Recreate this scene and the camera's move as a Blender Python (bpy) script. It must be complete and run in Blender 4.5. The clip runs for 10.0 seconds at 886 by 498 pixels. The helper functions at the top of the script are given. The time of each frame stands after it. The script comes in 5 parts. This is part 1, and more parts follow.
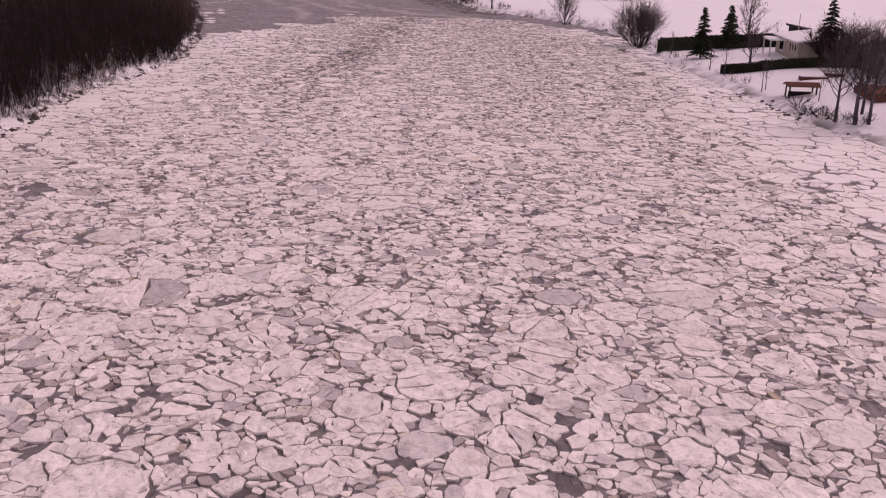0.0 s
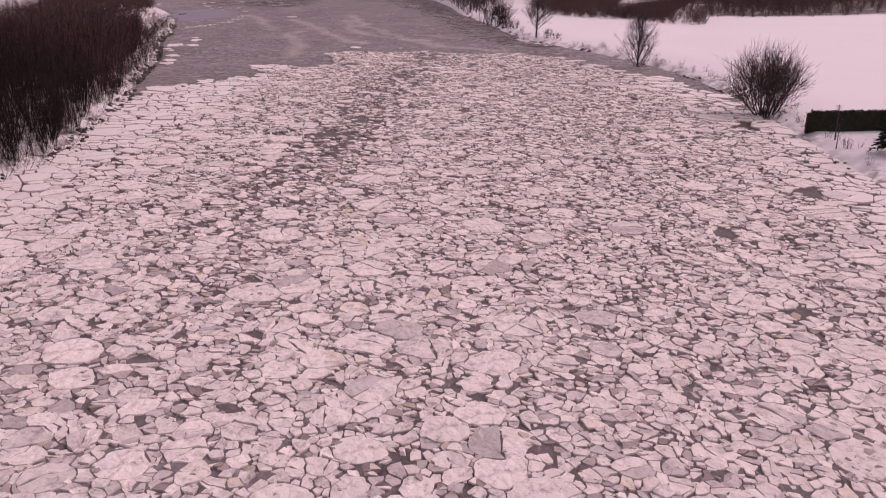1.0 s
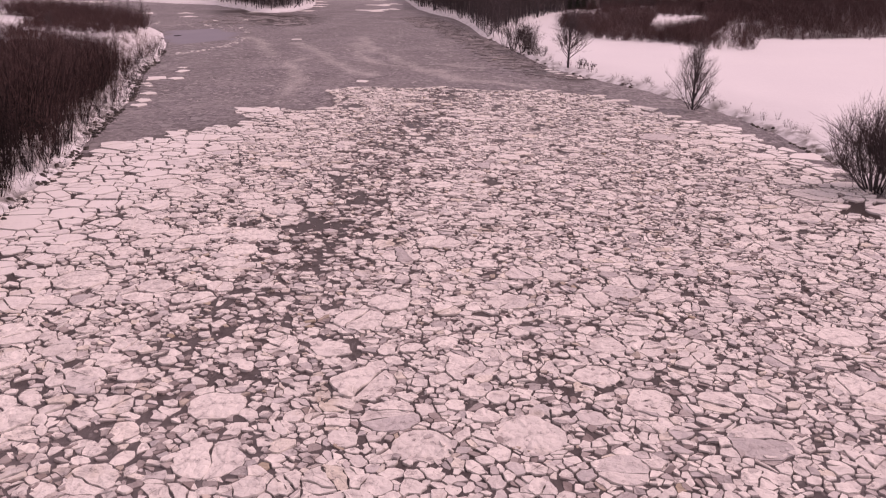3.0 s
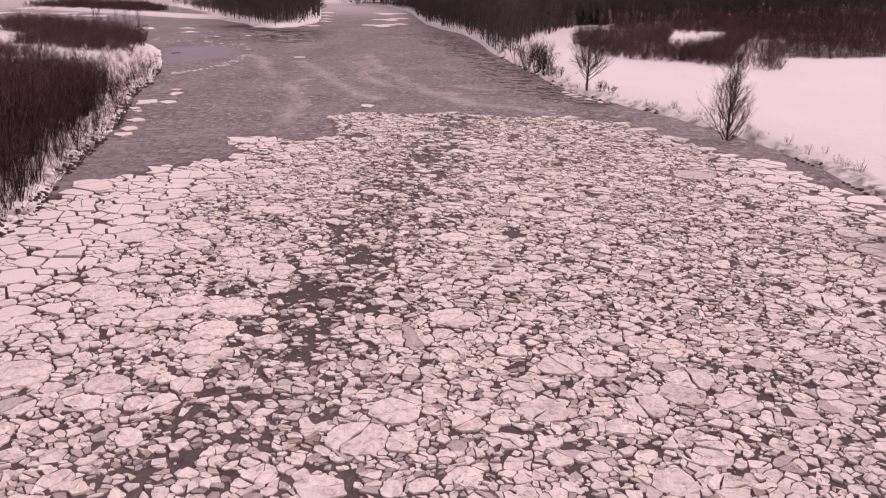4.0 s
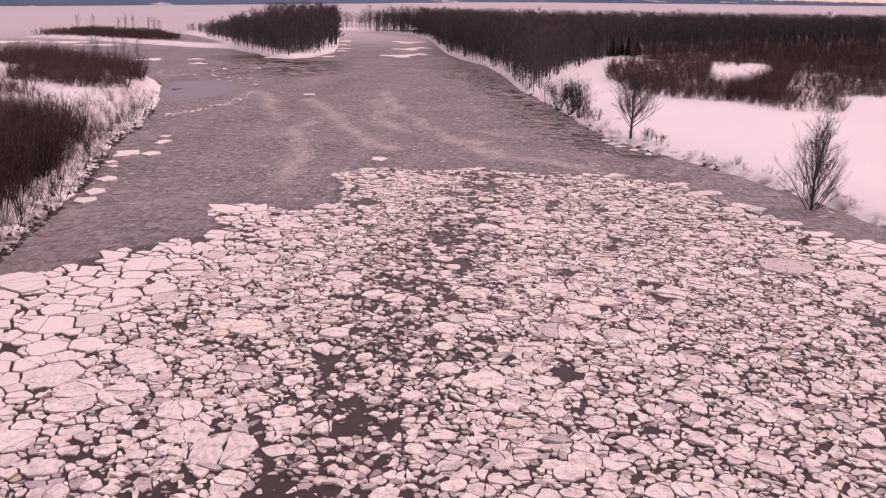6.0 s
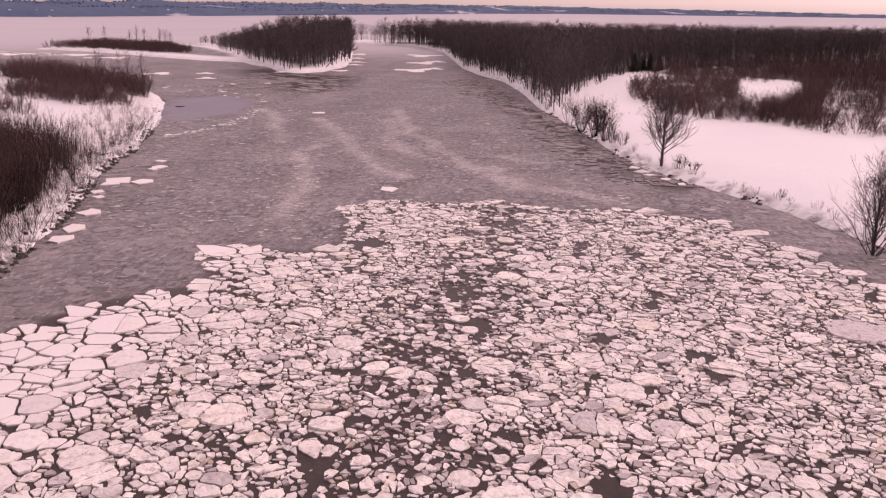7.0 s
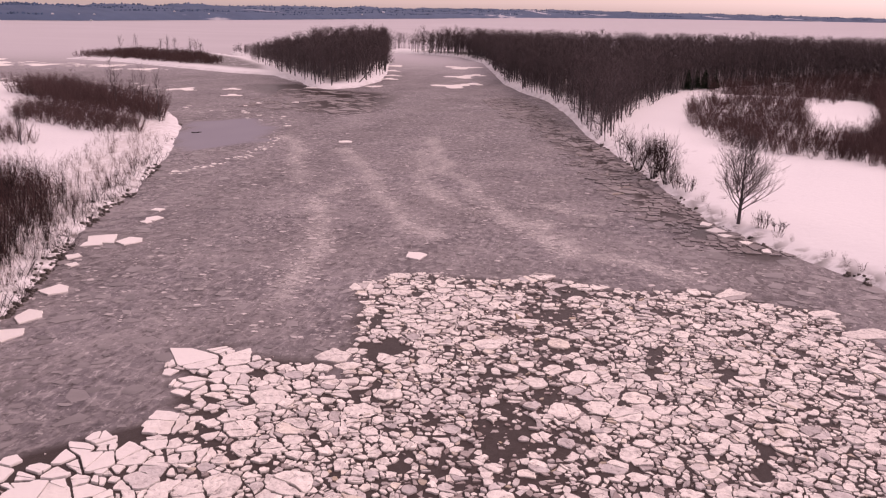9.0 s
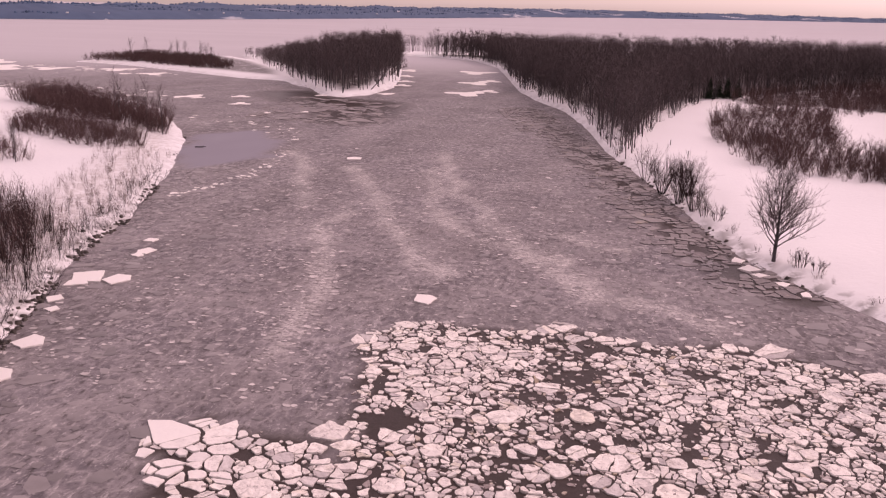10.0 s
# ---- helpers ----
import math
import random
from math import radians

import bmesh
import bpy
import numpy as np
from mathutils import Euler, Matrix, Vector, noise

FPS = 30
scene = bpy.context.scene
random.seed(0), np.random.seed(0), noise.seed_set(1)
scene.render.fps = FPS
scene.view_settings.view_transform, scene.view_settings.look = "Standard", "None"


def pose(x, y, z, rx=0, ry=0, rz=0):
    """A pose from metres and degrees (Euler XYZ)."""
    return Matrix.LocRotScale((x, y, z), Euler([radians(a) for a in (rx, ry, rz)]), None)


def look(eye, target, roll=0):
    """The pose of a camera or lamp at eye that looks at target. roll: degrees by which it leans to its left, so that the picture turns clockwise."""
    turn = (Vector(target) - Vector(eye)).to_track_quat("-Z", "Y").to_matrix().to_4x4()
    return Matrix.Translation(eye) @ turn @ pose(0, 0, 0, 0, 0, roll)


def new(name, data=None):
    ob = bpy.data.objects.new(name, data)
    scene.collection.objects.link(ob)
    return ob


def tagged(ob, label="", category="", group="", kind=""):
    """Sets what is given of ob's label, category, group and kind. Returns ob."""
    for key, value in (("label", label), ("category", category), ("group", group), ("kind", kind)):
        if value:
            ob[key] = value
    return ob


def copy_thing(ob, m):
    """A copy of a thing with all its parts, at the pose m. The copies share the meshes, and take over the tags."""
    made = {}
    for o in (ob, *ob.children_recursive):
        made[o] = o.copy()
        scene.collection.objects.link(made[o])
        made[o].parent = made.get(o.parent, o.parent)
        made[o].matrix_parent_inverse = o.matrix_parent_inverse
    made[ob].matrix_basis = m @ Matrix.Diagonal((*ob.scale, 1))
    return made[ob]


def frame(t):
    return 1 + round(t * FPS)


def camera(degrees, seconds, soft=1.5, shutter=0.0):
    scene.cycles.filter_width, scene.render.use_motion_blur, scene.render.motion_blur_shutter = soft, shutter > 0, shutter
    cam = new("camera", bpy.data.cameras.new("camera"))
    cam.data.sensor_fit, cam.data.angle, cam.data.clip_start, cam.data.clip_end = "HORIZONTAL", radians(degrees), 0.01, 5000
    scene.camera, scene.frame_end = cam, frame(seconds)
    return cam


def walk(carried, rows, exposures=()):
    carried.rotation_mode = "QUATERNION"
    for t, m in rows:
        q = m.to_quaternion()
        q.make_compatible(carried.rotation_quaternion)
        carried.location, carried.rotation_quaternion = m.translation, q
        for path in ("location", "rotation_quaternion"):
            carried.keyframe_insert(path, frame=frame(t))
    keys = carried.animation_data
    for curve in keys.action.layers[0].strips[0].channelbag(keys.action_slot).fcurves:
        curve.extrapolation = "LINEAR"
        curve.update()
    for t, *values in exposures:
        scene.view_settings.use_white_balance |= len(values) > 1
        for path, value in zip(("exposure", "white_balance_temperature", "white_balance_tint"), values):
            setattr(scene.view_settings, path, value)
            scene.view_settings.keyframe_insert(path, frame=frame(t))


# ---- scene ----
from mathutils import kdtree

cam = camera(54.2, 10.0, soft=1.2)
PATH = [
    (0, (3.793, -8.291, 11.173), (3.713, -6.403, 10.518), 0.8),
    (0.5, (2.680, 10.562, 11.994), (2.570, 12.450, 11.340), 0.8),
    (1, (1.575, 27.612, 12.822), (1.434, 29.498, 12.170), 0.8),
    (1.5, (1.068, 33.755, 13.289), (0.913, 35.640, 12.640), 0.8),
    (2, (0.755, 37.132, 13.594), (0.591, 39.017, 12.948), 0.9),
    (2.5, (0.430, 40.567, 13.872), (0.259, 42.453, 13.229), 0.8),
    (4, (-1.388, 52.193, 14.527), (-1.580, 54.088, 13.916), 0.9),
    (4.5, (-1.793, 55.735, 14.687), (-1.995, 57.633, 14.088), 0.8),
    (5, (-2.236, 59.215, 14.948), (-2.449, 61.115, 14.360), 0.9),
    (5.5, (-2.737, 62.791, 15.131), (-2.963, 64.693, 14.557), 0.9),
    (7, (-4.243, 73.738, 15.779), (-4.517, 75.645, 15.240), 1.0),
    (7.5, (-4.730, 77.215, 16.114), (-5.028, 79.120, 15.583), 1.1),
    (8, (-5.222, 80.553, 16.577), (-5.545, 82.454, 16.046), 1.1),
    (8.5, (-5.766, 83.821, 17.198), (-6.106, 85.718, 16.665), 1.2),
    (9, (-6.304, 86.997, 17.912), (-6.662, 88.890, 17.378), 1.2),
    (9.5, (-6.856, 89.850, 18.651), (-7.229, 91.740, 18.117), 1.3),
    (10, (-7.321, 92.659, 19.509), (-7.709, 94.546, 18.971), 1.4),
]
EXPOSURES = [(0.0, -0.26, 7400, 54), (2.5, -0.09, 7680, 54), (10.0, 0.13, 7850, 54)]
walk(cam, [(t, look(eye, target, roll)) for t, eye, target, roll in PATH], EXPOSURES)

# ---- sky and sun: bright overcast, low winter sun behind thin cloud ----
SUN_EL, SUN_AZ = radians(48), radians(70)      # azimuth from +y, clockwise seen from above
world = bpy.data.worlds.new("overcast_sky")
scene.world = world
world.use_nodes = True
wn, wl = world.node_tree.nodes, world.node_tree.links
sky = wn.new("ShaderNodeTexSky")
sky.sky_type, sky.sun_disc = "NISHITA", False
sky.sun_elevation, sky.sun_rotation = SUN_EL, SUN_AZ
sky.air_density, sky.dust_density, sky.ozone_density = 1.0, 1.0, 1.0
grey = wn.new("ShaderNodeHueSaturation")
grey.inputs["Saturation"].default_value = 0.25
wl.new(sky.outputs[0], grey.inputs["Color"])
wl.new(grey.outputs[0], wn["Background"].inputs["Color"])
wn["Background"].inputs["Strength"].default_value = 0.15
sun_data = bpy.data.lights.new("sun", "SUN")
sun_data.energy, sun_data.angle, sun_data.color = 1.0, radians(35), (1.0, 0.95, 0.88)
sun = new("sun", sun_data)
sun.matrix_world = look((0, 0, 0), (-math.sin(SUN_AZ) * math.cos(SUN_EL), -math.cos(SUN_AZ) * math.cos(SUN_EL), -math.sin(SUN_EL)))


# ---- materials ----
def material(name, rough=0.8):
    m = bpy.data.materials.new(name)
    m.use_nodes = True
    b = m.node_tree.nodes["Principled BSDF"]
    b.inputs["Roughness"].default_value = rough
    return m, m.node_tree.nodes, m.node_tree.links, b


def coords(n, l, scale=(1, 1, 1), kind="Object"):
    tc, mp = n.new("ShaderNodeTexCoord"), n.new("ShaderNodeMapping")
    mp.inputs["Scale"].default_value = scale
    l.new(tc.outputs[kind], mp.inputs["Vector"])
    return mp.outputs[0]


def grain(n, l, vec, scale, detail=4.0, rough=0.6, warp=0.0):
    t = n.new("ShaderNodeTexNoise")
    t.inputs["Scale"].default_value, t.inputs["Detail"].default_value = scale, detail
    t.inputs["Roughness"].default_value, t.inputs["Distortion"].default_value = rough, warp
    l.new(vec, t.inputs["Vector"])
    return t.outputs[0]


def ramp(n, l, fac, *stops):
    r = n.new("ShaderNodeValToRGB")
    while len(r.color_ramp.elements) < len(stops):
        r.color_ramp.elements.new(0.5)
    for e, (p, c) in zip(r.color_ramp.elements, stops):
        e.position, e.color = p, (*c, 1) if len(c) == 3 else c
    l.new(fac, r.inputs[0])
    return r.outputs[0]


def mix(n, l, fac, a, b, how="MIX"):
    x = n.new("ShaderNodeMix")
    x.data_type, x.blend_type = "RGBA", how
    for socket, v in ((x.inputs[0], fac), (x.inputs[6], a), (x.inputs[7], b)):
        if isinstance(v, (int, float)):
            socket.default_value = v
        elif isinstance(v, tuple):
            socket.default_value = (*v, 1)
        else:
            l.new(v, socket)
    return x.outputs[2]


def calc(n, l, op, a, b=0.0, clamp=False):
    x = n.new("ShaderNodeMath")
    x.operation, x.use_clamp = op, clamp
    for socket, v in zip(x.inputs, (a, b)):
        if isinstance(v, (int, float)):
            socket.default_value = v
        else:
            l.new(v, socket)
    return x.outputs[0]


def relief(n, l, b, height, strength, distance):
    x = n.new("ShaderNodeBump")
    x.inputs["Strength"].default_value, x.inputs["Distance"].default_value = strength, distance
    l.new(height, x.inputs["Height"])
    l.new(x.outputs[0], b.inputs["Normal"])


def attribute(n, name):
    a = n.new("ShaderNodeAttribute")
    a.attribute_name = name
    return a.outputs["Fac"]


def make_snow():
    m, n, l, b = material("snow_ground", 0.75)
    v = coords(n, l)
    drift = grain(n, l, v, 0.05, 5)
    fine = grain(n, l, v, 1.3, 6)
    white = mix(n, l, drift, (0.80, 0.80, 0.82), (0.88, 0.88, 0.88))
    straw = mix(n, l, fine, (0.16, 0.12, 0.09), (0.46, 0.40, 0.34))
    rough_ground = calc(n, l, "MULTIPLY", attribute(n, "weeds"), ramp(n, l, fine, (0.38, (0, 0, 0)), (0.6, (1, 1, 1))))
    c = mix(n, l, rough_ground, white, straw)
    # near-black leaf brown: shade inside thickets, woods and scrub painted onto the ground
    shaded_leaves = mix(n, l, fine, (0.026, 0.019, 0.018), (0.085, 0.064, 0.058))
    c = mix(n, l, calc(n, l, "MULTIPLY", attribute(n, "litter_shade"), ramp(n, l, grain(n, l, v, 0.5, 5), (0.30, (0.25, 0.25, 0.25)), (0.46, (1, 1, 1)))), c, shaded_leaves)
    mud = mix(n, l, grain(n, l, v, 2.5, 4), (0.035, 0.027, 0.022), (0.13, 0.10, 0.08))
    edge = calc(n, l, "MULTIPLY", attribute(n, "soil"), ramp(n, l, grain(n, l, v, 0.8, 5), (0.40, (0, 0, 0)), (0.52, (1, 1, 1))))
    c = mix(n, l, edge, c, mud)
    l.new(c, b.inputs["Base Color"])
    relief(n, l, b, mix(n, l, 0.5, drift, fine), 0.5, 0.25)
    return m


def make_water():
    m, n, l, b = material("river_water_and_slush", 0.5)
    v = coords(n, l)
    slush, streak, clear, lake = (attribute(n, k) for k in ("slush", "streak", "clear", "lake"))
    flow = coords(n, l, (1.0, 0.75, 1))
    big = grain(n, l, flow, 0.16, 6, 0.65, 0.3)
    mid = grain(n, l, flow, 1.3, 6, 0.75)
    fine = grain(n, l, v, 4.0, 6, 0.75)
    speck = grain(n, l, coords(n, l, (1.0, 0.4, 1)), 2.4, 6, 0.75)
    pan = n.new("ShaderNodeTexVoronoi")
    pan.feature = "DISTANCE_TO_EDGE"
    pan.inputs["Scale"].default_value = 1.0
    l.new(coords(n, l, (1.0, 0.8, 1)), pan.inputs["Vector"])
    tile = n.new("ShaderNodeTexVoronoi")
    tile.inputs["Scale"].default_value = 1.0
    l.new(coords(n, l, (1.0, 0.8, 1)), tile.inputs["Vector"])
    water = mix(n, l, fine, (0.028, 0.020, 0.018), (0.075, 0.056, 0.050))
    ice = mix(n, l, ramp(n, l, mid, (0.34, (0, 0, 0)), (0.66, (1, 1, 1))), (0.090, 0.083, 0.092), (0.40, 0.375, 0.385))
    ice = mix(n, l, calc(n, l, "MULTIPLY", tile.outputs["Color"], 0.65), ice, (0.185, 0.172, 0.188))
    ice = mix(n, l, ramp(n, l, big, (0.40, (0, 0, 0)), (0.68, (0.7, 0.7, 0.7))), ice, mix(n, l, fine, (0.19, 0.172, 0.175), (0.56, 0.53, 0.53)))
    ice = mix(n, l, ramp(n, l, fine, (0.58, (0, 0, 0)), (0.68, (0.85, 0.85, 0.85))), ice, (0.58, 0.55, 0.54))
    ice = mix(n, l, ramp(n, l, speck, (0.57, (0, 0, 0)), (0.64, (0.75, 0.75, 0.75))), ice, (0.66, 0.63, 0.62))
    ice = mix(n, l, ramp(n, l, speck, (0.38, (0.7, 0.7, 0.7)), (0.46, (0, 0, 0))), ice, (0.085, 0.074, 0.074))
    rim = calc(n, l, "MULTIPLY", ramp(n, l, pan.outputs[0], (0.0, (0.75, 0.75, 0.75)), (0.09, (0, 0, 0))), ramp(n, l, mid, (0.42, (0, 0, 0)), (0.58, (1, 1, 1))))
    ice = mix(n, l, rim, ice, (0.44, 0.415, 0.41))
    c = mix(n, l, slush, water, ice)
    st = calc(n, l, "MULTIPLY", streak, ramp(n, l, fine, (0.40, (0.1, 0.1, 0.1)), (0.56, (1, 1, 1))))
    c = mix(n, l, st, c, mix(n, l, fine, (0.36, 0.335, 0.325), (0.82, 0.79, 0.77)))
    # open pool: the grey-lilac of mirrored sky painted as its colour
    c = mix(n, l, clear, c, (0.27, 0.262, 0.30))
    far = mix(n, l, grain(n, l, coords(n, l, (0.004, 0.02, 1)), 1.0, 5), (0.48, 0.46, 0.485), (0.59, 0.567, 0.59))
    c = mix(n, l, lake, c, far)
    l.new(c, b.inputs["Base Color"])
    l.new(calc(n, l, "ADD", calc(n, l, "MULTIPLY", slush, 0.40), 0.3), b.inputs["Roughness"])
    b.inputs["Specular IOR Level"].default_value = 0.08
    relief(n, l, b, mix(n, l, 0.7, mid, fine), 0.4, 0.04)
    return m


def make_floe_ice(name, tones, wet):
    m, n, l, b = material(name, 0.75)
    v = coords(n, l)
    fine = grain(n, l, v, 5.0, 8, 0.75)
    lump = grain(n, l, v, 1.6, 6, 0.65)
    broad = grain(n, l, v, 0.35, 3, 0.6)
    clods, seams = n.new("ShaderNodeTexVoronoi"), n.new("ShaderNodeTexVoronoi")
    bend = n.new("ShaderNodeVectorMath")
    bend.operation = "MULTIPLY_ADD"
    jitter = n.new("ShaderNodeTexNoise")
    jitter.inputs["Scale"].default_value, jitter.inputs["Detail"].default_value = 4.0, 4.0
    l.new(v, jitter.inputs["Vector"])
    l.new(jitter.outputs["Color"], bend.inputs[0])
    bend.inputs[1].default_value = (0.35, 0.35, 0.35)
    l.new(v, bend.inputs[2])
    clods.inputs["Scale"].default_value, seams.inputs["Scale"].default_value = 3.2, 2.2
    seams.feature = "DISTANCE_TO_EDGE"
    for t in (clods, seams):
        l.new(bend.outputs[0], t.inputs["Vector"])
    geo, info = n.new("ShaderNodeNewGeometry"), n.new("ShaderNodeObjectInfo")
    rnd = calc(n, l, "FRACT", calc(n, l, "ADD", geo.outputs["Random Per Island"], info.outputs["Random"]))
    tone = ramp(n, l, rnd, *tones)
    clean = attribute(n, "clean")
    dirt_and_shade = calc(n, l, "SUBTRACT", 1.0, clean, True)
    c = mix(n, l, clean, tone, (0.88, 0.855, 0.825))
    # hollows and frozen clod seams darkened as crease shade; brown stain here and there
    c = mix(n, l, calc(n, l, "MULTIPLY", ramp(n, l, lump, (0.36, (0.45, 0.45, 0.45)), (0.50, (0, 0, 0))), dirt_and_shade), c, (0.38, 0.335, 0.325))
    c = mix(n, l, calc(n, l, "MULTIPLY", ramp(n, l, fine, (0.34, (0.5, 0.5, 0.5)), (0.43, (0, 0, 0))), dirt_and_shade), c, (0.26, 0.225, 0.215))
    seam_shade = calc(n, l, "MULTIPLY", ramp(n, l, seams.outputs["Distance"], (0.0, (0.8, 0.8, 0.8)), (0.04, (0, 0, 0))), ramp(n, l, lump, (0.40, (1, 1, 1)), (0.50, (0, 0, 0))))
    c = mix(n, l, calc(n, l, "MULTIPLY", seam_shade, dirt_and_shade), c, (0.20, 0.17, 0.165))
    c = mix(n, l, calc(n, l, "MULTIPLY", ramp(n, l, broad, (0.62, (0, 0, 0)), (0.74, (0.5, 0.5, 0.5))), dirt_and_shade), c, (0.52, 0.43, 0.31))
    # sides take a darker tone than tops; on the cracked plates it paints shadow
    c = mix(n, l, calc(n, l, "MULTIPLY", attribute(n, "side"), 0.9), c, wet)
    l.new(c, b.inputs["Base Color"])
    body = mix(n, l, 0.5, mix(n, l, 0.5, fine, lump), calc(n, l, "SUBTRACT", 1.0, clods.outputs["Distance"]))
    bump = n.new("ShaderNodeBump")
    l.new(calc(n, l, "ADD", calc(n, l, "MULTIPLY", dirt_and_shade, 0.85), 0.15), bump.inputs["Strength"])
    bump.inputs["Distance"].default_value = 0.11
    l.new(body, bump.inputs["Height"])
    l.new(bump.outputs[0], b.inputs["Normal"])
    return m


def make_plain(name, dark, light, scale, rough=0.85, bump=0.3, dist=0.02, vary=0.0):
    m, n, l, b = material(name, rough)
    b.inputs["Specular IOR Level"].default_value = 0.5 if rough < 0.7 else 0.12
    v = coords(n, l)
    c = mix(n, l, grain(n, l, v, scale, 5), dark, light)
    if vary:
        geo, info = n.new("ShaderNodeNewGeometry"), n.new("ShaderNodeObjectInfo")
        rnd = calc(n, l, "FRACT", calc(n, l, "ADD", geo.outputs["Random Per Island"], info.outputs["Random"]))
        hs = n.new("ShaderNodeHueSaturation")
        l.new(calc(n, l, "ADD", calc(n, l, "MULTIPLY", rnd, vary), 1 - vary / 2), hs.inputs["Value"])
        l.new(c, hs.inputs["Color"])
        c = hs.outputs[0]
    l.new(c, b.inputs["Base Color"])
    relief(n, l, b, grain(n, l, v, scale * 4, 4), bump, dist)
    return m


SNOW, WATER = make_snow(), make_water()
FLOE = make_floe_ice("snow_covered_floe_ice", [(0.0, (0.50, 0.47, 0.46)), (0.06, (0.62, 0.59, 0.58)), (0.16, (0.80, 0.765, 0.725)), (0.95, (0.93, 0.895, 0.838)), (1.0, (0.80, 0.74, 0.64))], (0.20, 0.165, 0.155))
BRASH = make_floe_ice("wet_brash_ice", [(0.0, (0.30, 0.25, 0.235)), (0.45, (0.52, 0.475, 0.455)), (0.9, (0.78, 0.74, 0.72)), (1.0, (0.50, 0.41, 0.30))], (0.14, 0.11, 0.10))
# The near-black side colour paints crack shadow onto the plates' edges.
CRACKICE = make_floe_ice("cracked_grey_ice", [(0.0, (0.20, 0.18, 0.18)), (0.5, (0.25, 0.23, 0.23)), (1.0, (0.32, 0.30, 0.295))], (0.012, 0.010, 0.010))
BARK = make_plain("grey_brown_bark", (0.034, 0.031, 0.034), (0.105, 0.094, 0.098), 1.5, vary=0.6)
TWIG = make_plain("bare_brown_twigs", (0.046, 0.036, 0.039), (0.125, 0.096, 0.097), 0.12, vary=0.7)
WILLOW = make_plain("reddish_willow_stems", (0.014, 0.009, 0.010), (0.052, 0.032, 0.032), 0.25, vary=0.8)
# Red-brown paled for distance haze, which is mixed into the twig colour.
SCRUBRED_HAZE = make_plain("red_brown_scrub_twigs_haze_paled", (0.045, 0.027, 0.027), (0.14, 0.085, 0.082), 0.2, vary=0.8)
# Near-black stems: the shade inside thickets and bushes put into their colour.
STEM = make_plain("dark_shaded_stems", (0.008, 0.006, 0.006), (0.026, 0.018, 0.017), 0.5, vary=0.8)
REED = make_plain("dry_reed_straw", (0.07, 0.046, 0.04), (0.22, 0.155, 0.135), 0.5, vary=0.6)
NEEDLE = make_plain("dark_conifer_needles", (0.012, 0.02, 0.013), (0.04, 0.055, 0.035), 2.0, vary=0.6)
HEDGE = make_plain("dark_cedar_hedge", (0.010, 0.014, 0.010), (0.03, 0.035, 0.022), 2.5, vary=0.6)
THIN = make_plain("thin_new_ice", (0.15, 0.136, 0.136), (0.33, 0.305, 0.305), 0.8, 0.45, 0.2, 0.02, vary=0.55)
SLUSH = make_plain("pale_drifting_slush", (0.36, 0.335, 0.33), (0.66, 0.63, 0.62), 1.0, 0.8, 0.3, 0.02, vary=0.7)
SOIL = make_plain("wet_bank_soil", (0.018, 0.014, 0.012), (0.07, 0.055, 0.045), 2.0, 0.6, vary=0.8)
PLASTER = make_plain("weathered_beige_siding", (0.30, 0.26, 0.22), (0.42, 0.37, 0.32), 1.2)
GREYWALL = make_plain("grey_siding", (0.20, 0.20, 0.21), (0.32, 0.31, 0.31), 1.2)
DARKWOOD = make_plain("black_stained_timber", (0.010, 0.010, 0.011), (0.03, 0.028, 0.027), 2.0)
REDWOOD = make_plain("red_brown_boards", (0.09, 0.035, 0.025), (0.17, 0.07, 0.05), 3.0, vary=0.4)
TRIM = make_plain("pale_painted_trim", (0.45, 0.44, 0.42), (0.60, 0.58, 0.56), 3.0)
ROOFSNOW = make_plain("roof_snow", (0.76, 0.76, 0.78), (0.86, 0.86, 0.87), 1.5, 0.8, 0.4, 0.06)
GLASS = make_plain("dark_window_glass", (0.015, 0.018, 0.022), (0.03, 0.033, 0.038), 1.0, 0.06, 0.0)


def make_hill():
    m, n, l, b = material("distant_wooded_hill_painted_haze", 0.9)
    # the blue is distance haze painted into the wood colour
    hazed_woods = mix(n, l, grain(n, l, coords(n, l), 0.03, 6), (0.035, 0.066, 0.125), (0.085, 0.14, 0.23))
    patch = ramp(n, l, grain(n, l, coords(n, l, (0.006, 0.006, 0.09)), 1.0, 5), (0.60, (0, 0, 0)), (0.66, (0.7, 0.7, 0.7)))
    l.new(mix(n, l, patch, hazed_woods, (0.62, 0.62, 0.66)), b.inputs["Base Color"])
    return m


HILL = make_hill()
# Far trees carry the same haze blue in their base colour.
FARTREE = make_plain("distant_trees_painted_haze", (0.035, 0.064, 0.118), (0.075, 0.125, 0.20), 0.05, vary=0.6)


# ---- mesh helpers ----
def fast_mesh(name, verts, tris, mats, index=None):
    me = bpy.data.meshes.new(name)
    verts, tris = np.asarray(verts, np.float32), np.asarray(tris, np.int32)
    me.vertices.add(len(verts))
    me.vertices.foreach_set("co", verts.ravel())
    me.loops.add(tris.size)
    me.loops.foreach_set("vertex_index", tris.ravel())
    me.polygons.add(len(tris))
    me.polygons.foreach_set("loop_start", np.arange(0, tris.size, tris.shape[1], dtype=np.int32))
    for m in mats:
        me.materials.append(m)
    if index is not None:
        me.polygons.foreach_set("material_index", np.asarray(index, np.int32))
    me.update(calc_edges=True)
    return me


def set_attribute(me, name, values):
    a = me.attributes.new(name, "FLOAT", "POINT")
    a.data.foreach_set("value", np.asarray(values, np.float32))


